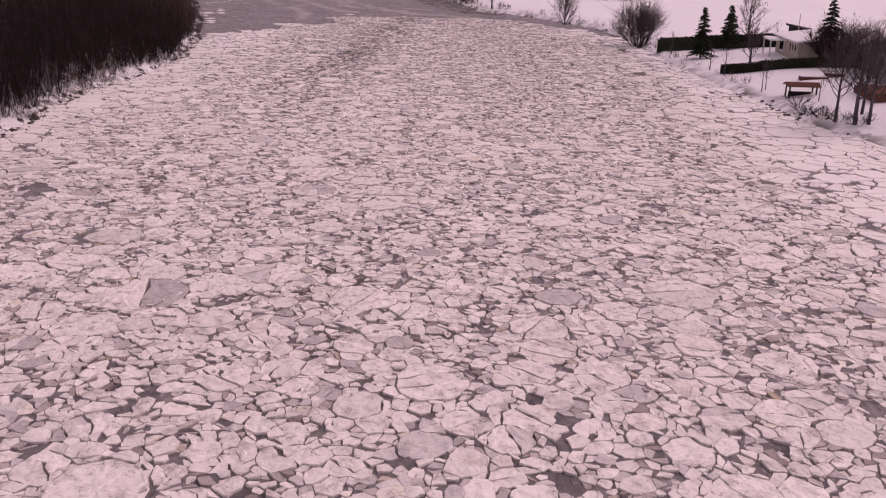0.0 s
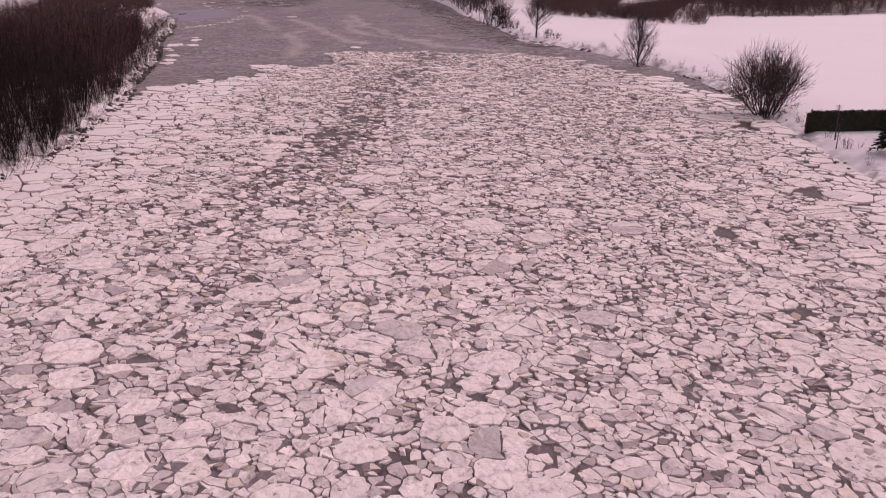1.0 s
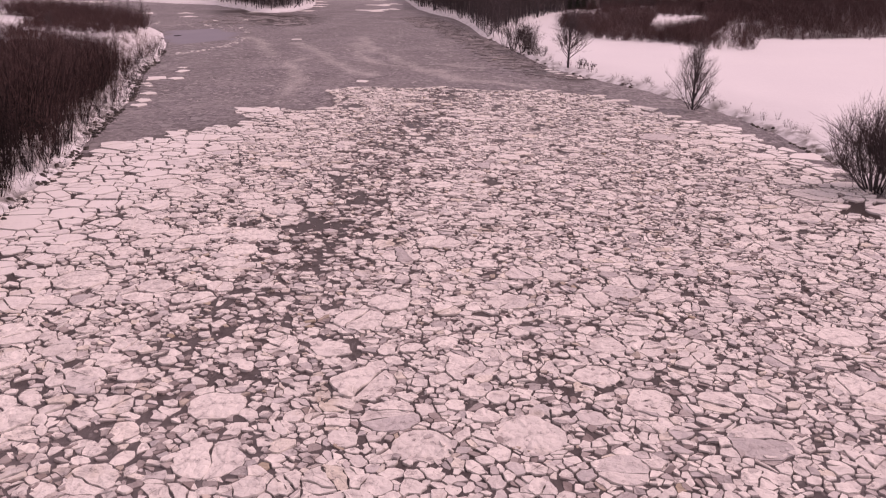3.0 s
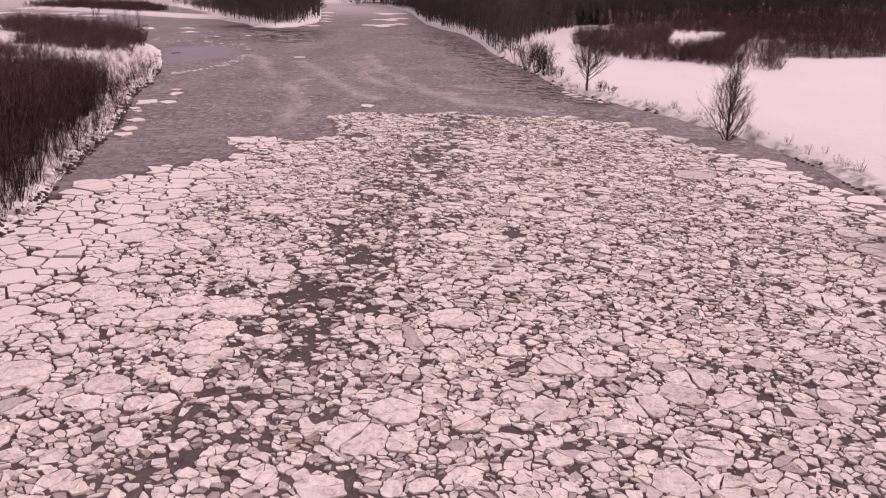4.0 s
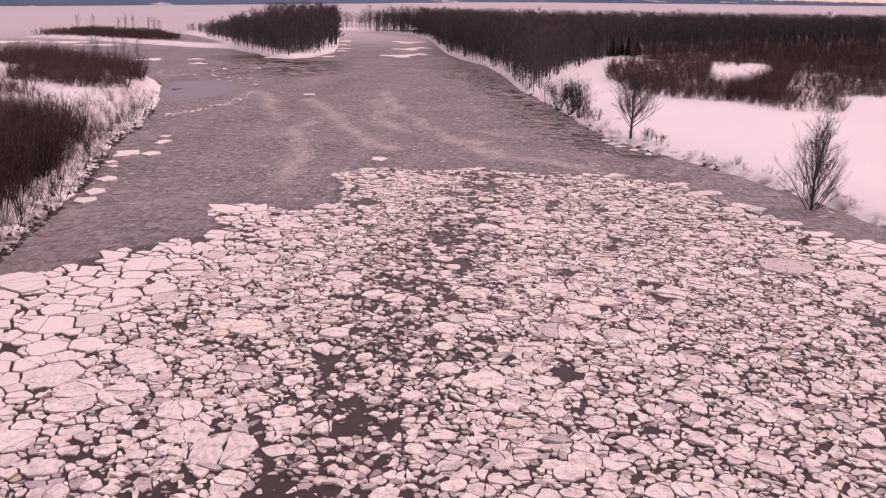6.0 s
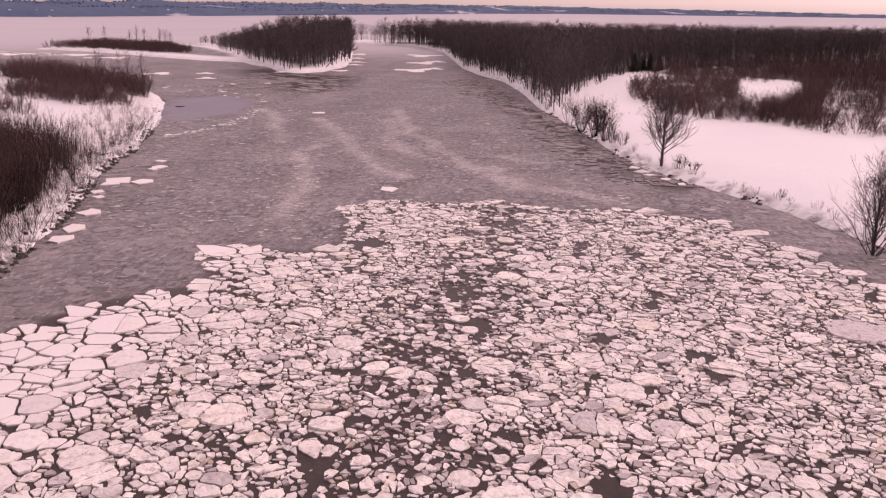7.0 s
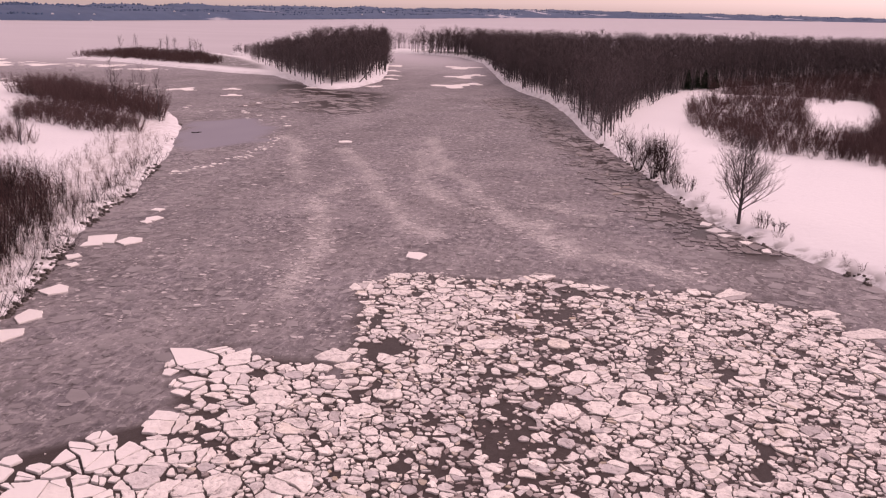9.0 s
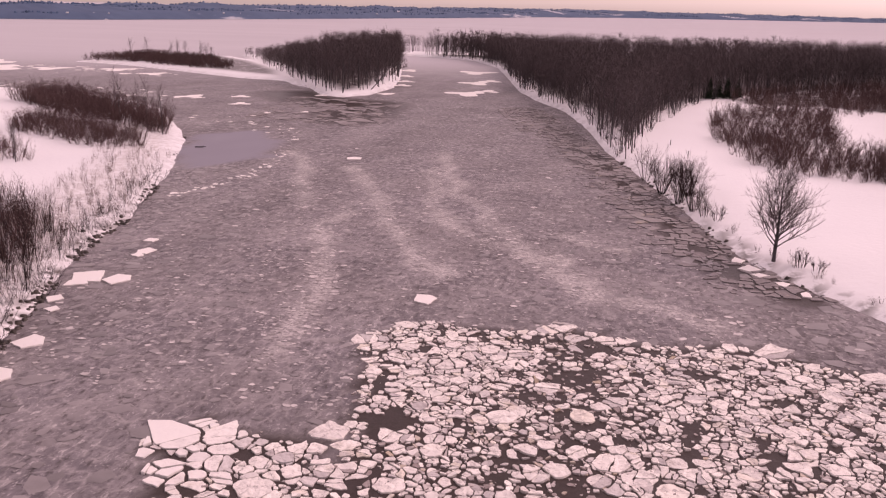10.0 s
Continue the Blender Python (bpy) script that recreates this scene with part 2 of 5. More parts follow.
def poly_mesh(name, verts, faces, *mats):
    me = bpy.data.meshes.new(name)
    me.from_pydata(verts, [], faces)
    for m in mats:
        me.materials.append(m)
    me.update()
    return me


def smoothstep(a, b, x):
    t = np.clip((x - a) / (b - a), 0, 1)
    return t * t * (3 - 2 * t)


def line_distance(px, py, line):
    d = np.full(px.shape, 1e9)
    for (ax, ay), (bx, by) in zip(line[:-1], line[1:]):
        ux, uy = bx - ax, by - ay
        k = np.clip(((px - ax) * ux + (py - ay) * uy) / (ux * ux + uy * uy), 0, 1)
        d = np.minimum(d, np.hypot(px - ax - k * ux, py - ay - k * uy))
    return d


def inside(px, py, poly):
    r = np.zeros(px.shape, bool)
    for (ax, ay), (bx, by) in zip(poly, poly[1:] + poly[:1]):
        if ay != by:
            r ^= ((ay > py) != (by > py)) & (px < (bx - ax) * (py - ay) / (by - ay) + ax)
    return r


def signed(px, py, poly):
    d = line_distance(px, py, poly + poly[:1])
    return np.where(inside(px, py, poly), d, -d)


WAVES = np.random.RandomState(3).uniform(-1, 1, (40, 3))


def wobble(px, py, size, seed=0):
    """A smooth pseudo-random field in about -1..1 with features of that size."""
    r = np.zeros(np.shape(px))
    for k in range(8):
        a, b, c = WAVES[(k + 5 * seed) % 40]
        f = (0.6 + 0.22 * k) * 2 / size
        r = r + np.sin(f * (a * px + b * py) * 1.9 + f * (b * px - a * py) * 0.8 + 9 * c + k + seed)
    return r / 4.0


# ---- plan of the river ----
RIGHT_SHORE = [(40.1, -67), (33.3, 13.3), (29.4, 40), (27.3, 47.8), (26.3, 52.5), (25.7, 59.8), (24.8, 64.9), (24.1, 72.1), (23.3, 81.4), (22.8, 93), (23.2, 102.6), (22.6, 112.3),
               (21.7, 121.7), (20.2, 129.2), (17.2, 137.9), (14.7, 143.9), (11.4, 150.7), (7.2, 156.9), (3.3, 164.6), (0.5, 175.1), (-2.1, 187.6), (-5.2, 201.1),
               (-10, 219.7), (-13.5, 242.5), (-19.7, 269.2), (-26.7, 285.5), (-33.8, 308.8), (-40.9, 343.4), (-50.9, 389.9), (-64.7, 424.3), (-79.1, 437)]
RIGHT_BACK = [(-108, 449), (-104, 470), (-50, 482), (59.4, 496), (200, 480), (500, 560), (1500, 700), (4600, 900), (4600, -900), (40, -900)]
LEFT_SHORE = [(-24.2, -67.2), (-24.4, 13.2), (-25.6, 42.9), (-25.8, 46.4), (-26.9, 52.7), (-27.5, 60), (-27, 65.2), (-26.9, 71.5), (-27.2, 77.8), (-27.6, 83.4), (-29.5, 89.9),
              (-30.4, 94.6), (-31.5, 100.3), (-34.8, 109.8), (-36.3, 115), (-40.9, 131.1), (-44.1, 139.4), (-47.9, 149.2), (-50, 155.8), (-51.4, 162.9),
              (-54.7, 171.5), (-58.3, 182.2), (-64.1, 195.4), (-69, 206.5), (-74.8, 216.5), (-83.5, 228.4), (-93, 242.2), (-107.1, 252.7), (-120.2, 258.1), (-143.1, 260.9)]
LEFT_BACK = [(-220, 272), (-420, 270), (-4600, 300), (-4600, -900), (-26, -900)]
ISLAND = [(-152.1, 407), (-131, 369.3), (-117.1, 350.5), (-102, 321.5), (-84.9, 297.4), (-74.3, 278.7), (-68.5, 274.9), (-64.2, 282.3), (-63.9, 301.7), (-68.9, 328), (-79.7, 371.9), (-87.5, 403.6), (-108.3, 424.6)]
LOW_ISLAND = [(-182.1, 345.1), (-158, 338.2), (-126.1, 320.8), (-107.5, 311), (-95.3, 308.8), (-82.9, 290.4), (-102.1, 334.6), (-124.6, 367.9), (-149.4, 393.4), (-162.8, 394), (-180.5, 380.5)]
RIGHT_LAND, LEFT_LAND = RIGHT_SHORE + RIGHT_BACK, LEFT_SHORE + LEFT_BACK
ICE_FRONT = [(-32.4, 96.7), (-32.4, 105.6), (-30.5, 112), (-28.1, 116.1), (-24.4, 119.9), (-27.6, 124.9), (-26.2, 128), (-23.2, 127), (-19.9, 126.6), (-18.3, 124.1), (-19.2, 129.1),
             (-21.8, 140.6), (-18.8, 144.3), (-14.3, 143.1), (-10.1, 145), (-5.5, 143.5), (1, 144.6), (5, 142.6), (7.8, 142), (9.1, 137.3), (12.5, 133), (14.3, 127.9),
             (17.5, 123.9), (20.3, 116.1), (21.5, 110.1), (22.3, 102.6), (23, 91.9)]
ICE = [(-27.7, -3.2), (-27.7, 42.3), (-28.3, 88.3)] + ICE_FRONT + [(23.8, 81.4), (25.4, 64.9), (27.4, 52.5), (29.4, 40), (34.3, 13.3), (36.3, -3)]


WOOD = [(-7.0, 206.3)] + [(x + 0.9, y) for x, y in RIGHT_SHORE if y > 205] + [(-94.4, 447.4), (59.5, 482.5), (237.4, 522.6), (238.1, 434.3), (113.8, 369.6), (60.4, 349.2), (38.7, 325.2), (20.4, 302.9), (9.7, 292.8), (2.4, 264.1), (-3.1, 237.7)]
SCRUB = [(40, 209), (57, 214), (95, 235), (150, 290), (190, 392), (113, 378), (60.4, 359), (38.7, 335), (14, 299), (16, 288), (34, 288), (43, 281), (46, 255), (37, 226)]

EAST = [(21.3, 201.3), (24.7, 198.6), (28.2, 195.3), (57.4, 298.3), (49.7, 295.1), (39.1, 245.9), (29.2, 216.9)]


def axis(lo, hi, step, far_lo, far_hi, grow=1.25):
    a = list(np.arange(lo, hi + step / 2, step))
    s, v = step, a[-1]
    while v < far_hi:
        s *= grow
        v += s
        a.append(min(v, far_hi))
    s, v, b = step, a[0], []
    while v > far_lo:
        s *= grow
        v -= s
        b.append(max(v, far_lo))
    return np.array(b[::-1] + a)


def sheet(xs, ys):
    gx, gy = np.meshgrid(xs, ys)
    k = np.arange(gx.size).reshape(gx.shape)
    quads = np.stack([k[:-1, :-1], k[:-1, 1:], k[1:, 1:], k[1:, :-1]], -1).reshape(-1, 4)
    return gx.ravel(), gy.ravel(), quads


def land_height(px, py):
    """Height of the ground at a point; the river lies at 0."""
    r, q = signed(px, py, RIGHT_LAND), signed(px, py, LEFT_LAND)
    i = np.maximum(signed(px, py, ISLAND), signed(px, py, LOW_ISLAND))
    d = np.maximum(np.maximum(r, q), i) + 0.18 * wobble(px, py, 3.0, 1)
    z = np.where(d < 0, np.maximum(d * 0.5, -1.2), 0.55 * smoothstep(0, 1.3, d) + 0.4 * smoothstep(1, 7, d))
    garden = smoothstep(1.0, 16.0, r) * (1 - smoothstep(86, 100, py)) * smoothstep(30, 50, py)
    z = z + 0.9 * garden + np.where(d > 0, 0.08 * wobble(px, py, 9.0, 2) * smoothstep(0, 4, d), 0)
    return z, d, q, i


def build_ground():
    x, y, quads = sheet(axis(-150, 60, 1.3, -4600, 4600), axis(10, 450, 1.5, -900, 4600))
    z, d, q, i = land_height(x, y)
    z = np.where(y > 1000, -2.0, z)
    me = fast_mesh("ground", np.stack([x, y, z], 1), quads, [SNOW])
    me.polygons.foreach_set("use_smooth", np.ones(len(quads), bool))
    set_attribute(me, "soil", smoothstep(-0.5, 0.2, d) * (1 - smoothstep(0.3, 1.6, d + 0.5 * wobble(x, y, 6, 4))) * (1 - 0.7 * smoothstep(150, 190, y)))
    reeds = smoothstep(0.5, 3, q) * (1 - smoothstep(6, 11, q)) * (1 - smoothstep(205, 225, y))
    thicket = smoothstep(4, 8, q) * (1 - smoothstep(154, 164, y))
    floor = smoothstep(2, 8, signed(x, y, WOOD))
    # straw brown also covers the wood floor, darkening it for the shade there
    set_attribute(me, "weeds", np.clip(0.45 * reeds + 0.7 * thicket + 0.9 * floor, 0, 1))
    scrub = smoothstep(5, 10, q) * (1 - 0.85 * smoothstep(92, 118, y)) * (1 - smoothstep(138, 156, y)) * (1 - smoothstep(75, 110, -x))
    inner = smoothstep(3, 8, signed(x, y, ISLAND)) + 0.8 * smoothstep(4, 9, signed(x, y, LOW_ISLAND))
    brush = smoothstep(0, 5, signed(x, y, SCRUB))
    # painted shade follows the thicket, wood, island and scrub outlines
    set_attribute(me, "litter_shade", np.clip(scrub + 0.9 * floor + inner + brush, 0, 1))
    tagged(new("ground", me), "snow-covered river banks and fields with bare soil at the water's edge", "ground", kind="structure")


STREAKS = [[(-31.5, 210), (-28.4, 199.6), (-25.4, 187.4), (-23.8, 181.6), (-20.9, 176.9), (-18.3, 169.3), (-15.8, 164.5), (-13, 160.3), (-10.5, 157.7), (-8.2, 152.7), (-5.8, 150.2), (-0.7, 148.2)],
           [(-40, 195), (-36.5, 187.1), (-30.8, 176.4), (-26.7, 165.6), (-22.6, 157.4), (-19.5, 153.6)],
           [(-32.6, 170.6), (-34.1, 165.4), (-29.9, 155.2), (-28.4, 149.6), (-27.8, 145.8), (-26.9, 139.4), (-25.5, 135.2)],
           [(-30.7, 196.7), (-26.4, 180.7), (-22.2, 169.1), (-18.2, 164.1), (-14.1, 161.7), (-11.1, 159.2)],
           [(-11.5, 168), (-8.6, 165.1), (-5.8, 164.1)], [(-12, 156.5), (-10.7, 154.7), (-8.1, 151.4)], [(-52, 205), (-45, 192), (-41, 180), (-38, 172)]]


ISLAND_FOOT = [(-79, 276.4), (-69.4, 265.7), (-57.8, 263.2), (-55.8, 240.7)]
CRACKED = [(-27.6, 270.9), (-19.5, 242.2), (-13.4, 219.6), (-9.3, 204.1), (-5.2, 190.6), (-3.1, 178.1), (1, 166.7), (6.2, 155.3)]


POOL = [(-58.3, 186.3), (-52.6, 198.8), (-56.5, 212), (-65.3, 221.9), (-71, 213.6), (-65.1, 197.4)]


def build_water():
    x, y, quads = sheet(axis(-110, 34, 1.0, -4600, 4600), axis(10, 290, 1.1, -900, 4600))
    me = fast_mesh("river_water", np.stack([x, y, 0 * x], 1), quads, [WATER])
    pack = signed(x, y, ICE)
    w = wobble(x, y, 7, 1)
    slush = np.where(pack > 0, (0.62 + 0.2 * w) * (1 - 0.92 * smoothstep(34, 100, y)), 0.85 + 0.15 * w)
    for line, w in ((ISLAND_FOOT, 12.0), (CRACKED, 3.4)):
        slush *= 1 - 1.0 * (1 - smoothstep(0.3 * w, w, line_distance(x, y, line) + 1.6 * wobble(x, y, 6, 6)))
    streak = 0 * x
    for k, line in enumerate(STREAKS):
        d = line_distance(x + 0.7 * wobble(x, y, 6, k), y + 1.4 * wobble(x, y, 7, k + 3), line)
        streak = np.maximum(streak, (1 - smoothstep(0.1, 1.35, d)) * (0.85 + 0.45 * wobble(x, y, 4, k)))
    clear = smoothstep(-1, 1.5, signed(x, y, POOL) + wobble(x, y, 4, 2))
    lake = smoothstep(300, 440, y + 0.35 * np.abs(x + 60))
    set_attribute(me, "slush", np.clip(slush, 0, 1))
    set_attribute(me, "streak", np.clip(streak, 0, 1))
    set_attribute(me, "clear", clear)
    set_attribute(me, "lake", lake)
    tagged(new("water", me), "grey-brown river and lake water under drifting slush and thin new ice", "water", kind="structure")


build_ground()
build_water()


# ---- ice floes: plates of many sizes, packed from large to small ----
WHOLE = [(0.9, 11.3, 0.74), (2.6, 9.6, 0.63), (8.9, 9.7, 0.67), (6, 8.2, 0.52), (-4.7, 29.6, 1.04), (13, 10.8, 0.89), (-12.6, 52.7, 1.33), (-4.3, 53, 0.63),
         (1.4, 53.4, 0.89), (-8.2, 46.4, 0.81), (-2.1, 47.7, 0.74), (-6, 62.4, 0.70), (-9.5, 50.1, 0.67), (-5.7, 48.3, 0.59), (-0.4, 46.3, 0.74), (-2.8, 67.4, 0.81),
         (-0.6, 70.7, 0.59), (-3.5, 63.3, 0.48), (-2, 61.4, 0.52), (-26.2, 89.7, 0.96), (-20, 87.4, 1.11), (-16, 67.3, 0.81), (2.8, 72.8, 0.67), (-12.7, 62.1, 0.74)]
WHOLE += [(-28.8, 101.6, 0.74), (-23.4, 97.1, 1.04), (-27.3, 104.1, 0.89), (-25.1, 107, 1.04), (11, 118.3, 1.33), (-14.3, 87.3, 1.04), (-11.9, 97.7, 0.55), (0.8, 91.9, 0.59),
          (-1.1, 88.2, 0.52), (-21.7, 92.8, 0.74), (-2.2, 92.6, 0.52), (-19.1, 94.4, 0.74), (14.6, 117, 1.18), (-19.5, 128.1, 0.81), (-22.2, 124.7, 0.52), (-23.9, 125.2, 0.52), (-20.3, 124.1, 0.59)]
LEADS = [(-17.5, 30.8, 1.2), (-13.4, 28.7, 0.6), (-14.3, 23.7, 0.55), (-11.8, 24, 0.8), (-7.7, 23, 0.4), (20.8, 27.9, 0.6), (22.5, 36, 0.8), (18.9, 77.1, 1.1),
         (18.1, 69.2, 0.8), (20.9, 74.5, 0.9), (12.8, 59, 0.6), (0.1, 51.8, 0.4), (-8.8, 58.4, 0.4), (12.3, 68.7, 0.8), (8.6, 66, 0.5), (-11.7, 68.3, 0.4), (-6.3, 73.9, 0.7)]
LEADS += [(-3.4, 69.9, 0.4), (19.9, 97.1, 1.4), (-12.4, 100.3, 0.9), (-8.5, 94.9, 0.6), (-8.1, 88.1, 0.75), (-6.6, 87.2, 0.5), (-2, 100.6, 0.8), (-12.9, 92.9, 0.65), (0.2, 97.1, 0.5),
          (12.9, 109.6, 0.9), (-4.7, 119.8, 0.7), (-1.8, 114.8, 0.75), (-12.8, 109.1, 0.5), (2.6, 112.9, 0.7), (1.9, 125.1, 0.6), (0.8, 130.3, 0.7), (-3.4, 129.7, 0.7), (-17.4, 129.7, 1.2), (-11, 127.7, 0.6)]


def ice_zone(x, y):
    """How far a place belongs to the smooth edge strips, the churned trail, the fine rubble, the loose pack and its front."""
    left = x + 28 + 0.04 * max(0, y - 90)
    right = 24 - x - (0.25 * (y - 105) if y > 105 else 0)
    edge = max(math.exp(-(max(0, left) / 7.0) ** 2), math.exp(-(max(0, right) / 5.0) ** 2))
    trail = math.exp(-((x + 10.5 - 0.03 * (y - 90)) / 3.2) ** 2) * min(1.0, max(0.3, (y - 40) / 30))
    fine = 0.8 * math.exp(-((x - 8.5) / 4.0) ** 2) * (1 if 60 < y < 125 else 0.3)
    loose = min(1.0, max(0.0, (y - 40) / 60))
    front = min(1.0, max(0.0, (y - 108) / 22))
    return edge, trail, fine, loose, front


def halves(poly, p, d, g):
    """The two sides of a cut through p along d, each drawn back by g."""
    nx, ny = -d[1], d[0]
    out = []
    for sgn in (1, -1):
        keep = []
        for (ax, ay), (bx, by) in zip(poly, poly[1:] + poly[:1]):
            s = sgn * ((ax - p[0]) * nx + (ay - p[1]) * ny) - g
            t = sgn * ((bx - p[0]) * nx + (by - p[1]) * ny) - g
            if s >= 0:
                keep.append((ax, ay))
            if (s > 0) != (t > 0):
                w = s / (s - t)
                keep.append((ax + w * (bx - ax), ay + w * (by - ay)))
        out.append(keep)
    return out


def clip(poly, nx, ny, c):
    """The part of a convex outline about the origin with n . p <= c."""
    keep = []
    (ax, ay) = poly[-1]
    s = ax * nx + ay * ny - c
    for bx, by in poly:
        t = bx * nx + by * ny - c
        if (s > 0) != (t > 0):
            w = s / (s - t)
            keep.append((ax + w * (bx - ax), ay + w * (by - ay)))
        if t <= 0:
            keep.append((bx, by))
        ax, ay, s = bx, by, t
    return keep


def area_of(poly):
    return 0.5 * abs(sum(a[0] * b[1] - b[0] * a[1] for a, b in zip(poly, poly[1:] + poly[:1])))


def middle(poly):
    return sum(p[0] for p in poly) / len(poly), sum(p[1] for p in poly) / len(poly)


def floe_seeds(rng):
    """Middles and radii of the floes: the known large ones, then ever smaller ones in the room left between."""
    kept, grid = [], {}

    def put(x, y, r, close):
        i, j = int(x // 2.3), int(y // 2.3)
        for a in (i - 1, i, i + 1):
            for b in (j - 1, j, j + 1):
                for ox, oy, q in grid.get((a, b), ()):
                    if (ox - x) ** 2 + (oy - y) ** 2 < (close * (q + r)) ** 2:
                        return
        grid.setdefault((i, j), []).append((x, y, r))
        kept.append((x, y, r))

    for x, y, r in WHOLE:
        put(x, y, 1.05 * r, 0.6)
    for count, lo, hi, rate in ((4200, 0.75, 1.2, lambda e, t, f, l, n: 0.14 + 0.45 * e + 0.12 * (1 - l) - 0.2 * t - 0.2 * f - 0.1 * n),
                                (16000, 0.40, 0.72, lambda e, t, f, l, n: 0.30 + 0.5 * e - 0.28 * t - 0.26 * f + 0.25 * n),
                                (52000, 0.20, 0.38, lambda e, t, f, l, n: 0.50 - 0.1 * e - 0.22 * t - 0.1 * f + 0.05 * n),
                                (150000, 0.08, 0.17, lambda e, t, f, l, n: 0.85 * (1 - e) ** 2 - 0.15 * t + 0.15 * f - 0.18 * n)):
        xs, ys = rng.uniform(-36, 37, count), rng.uniform(5, 147, count)
        depth = signed(xs, ys, ICE)
        dry = ~in_leads(xs, ys, 0.95)
        rnd, size = rng.uniform(0, 1, count), rng.uniform(0, 1, count)
        ragged = 0.9 * wobble(xs, ys, 3.0, 4)
        for x, y, d, ok, u, s, w in zip(xs.tolist(), ys.tolist(), depth.tolist(), dry.tolist(), rnd.tolist(), size.tolist(), ragged.tolist()):
            if d < 0.1 or not ok or (y > 95 and d < 2.2 and u > 0.30 + 0.2 * w):
                continue
            if u < rate(*ice_zone(x, y)):
                put(x, y, (lo + (hi - lo) * s * s) * (1 + 0.12 * ice_zone(x, y)[0]), 0.66)
    return kept


def floe_cells(rng):
    """The outline of each floe about its own middle: an angular plate cut off where it meets its neighbours."""
    seeds = floe_seeds(rng)
    dice = random.Random(12)
    trees = []
    for lo, hi in ((0.0, 0.19), (0.19, 0.39), (0.39, 9.0)):
        own = [k for k, s in enumerate(seeds) if lo <= s[2] < hi]
        kd = kdtree.KDTree(len(own))
        for k in own:
            kd.insert((seeds[k][0], seeds[k][1], 0), k)
        kd.balance()
        trees.append((kd, hi if hi < 9 else 1.8))
    out = []
    weight = [r * dice.uniform(0.55, 1.2) for x, y, r in seeds]
    for k, (x, y, r) in enumerate(seeds):
        edge, trail, fine, loose, front = ice_zone(x, y)
        m, a0 = dice.randint(4, 6), dice.uniform(0, 6.3)
        R = r * (2.3 - 0.15 * front) if r > 0.19 else r * (2.6 - 0.5 * loose)
        poly = []
        for i in range(m):
            a = a0 + 6.283 * (i + dice.uniform(-0.3, 0.3)) / m
            q = R * dice.uniform(0.8, 1.15)
            poly.append((q * math.cos(a), q * math.sin(a)))
        gap = (0.005 + 0.012 * loose + 0.012 * front + 0.020 * edge + 0.022 * edge * loose) * dice.uniform(0.4, 1.6)
        for kd, most in trees:
            for (ox, oy, _), o, L in kd.find_range((x, y, 0), R + most):
                if o == k or L < 1e-6:
                    continue
                c = (L * L + weight[k] ** 2 - weight[o] ** 2) / (2 * L) - gap
                if c < R * 1.15:
                    rift = noise.noise(((x + ox) * 0.35, (y + oy) * 0.35, 5.0))
                    c -= 0.07 * max(0.0, rift - 0.16) * (0.25 + 1.1 * loose)
                    poly = clip(poly, (ox - x) / L, (oy - y) / L, max(c, 0.15 * r))
                    if len(poly) < 3:
                        break
            if len(poly) < 3:
                break
        if len(poly) < 3:
            continue
        # many plates have split across, some of them twice
        pieces = [poly]
        if r > 0.22 and k >= len(WHOLE):
            for turn in range(2 if r > 0.5 else 1):
                if dice.random() < 0.5:
                    p = max(pieces, key=area_of)
                    pieces.remove(p)
                    cx, cy = middle(p)
                    a = dice.uniform(0, 3.14)
                    pieces += [q for q in halves(p, (cx + dice.uniform(-0.25, 0.25) * r, cy + dice.uniform(-0.25, 0.25) * r), (math.cos(a), math.sin(a)), 0.008 + 0.012 * loose) if len(q) > 2]
        for p in pieces:
            cx, cy = middle(p)
            out.append((x + cx, y + cy, [(u - cx, v - cy) for u, v in p]))
    return out


def fracture(poly, rng, mean, gap):
    """Breaks one plate into angular pieces."""
    done, todo = [], [poly]
    while todo:
        p = todo.pop()
        if len(p) < 3:
            continue
        A = area_of(p)
        if A < 0.012:
            continue
        cx, cy = middle(p)
        if A < mean * math.exp(rng.normal(0.1, 1.0)):
            done.append(p)
            continue
        sxx = sum((q[0] - cx) ** 2 for q in p)
        syy = sum((q[1] - cy) ** 2 for q in p)
        sxy = sum((q[0] - cx) * (q[1] - cy) for q in p)
        along = 0.5 * math.atan2(2 * sxy, sxx - syy) + rng.normal(0, 0.28)
        s = math.sqrt(A) * 0.14
        q = (cx + rng.normal(0, s), cy + rng.normal(0, s))
        todo += halves(p, q, (-math.sin(along), math.cos(along)), gap * rng.uniform(0.3, 1.2))
    return done


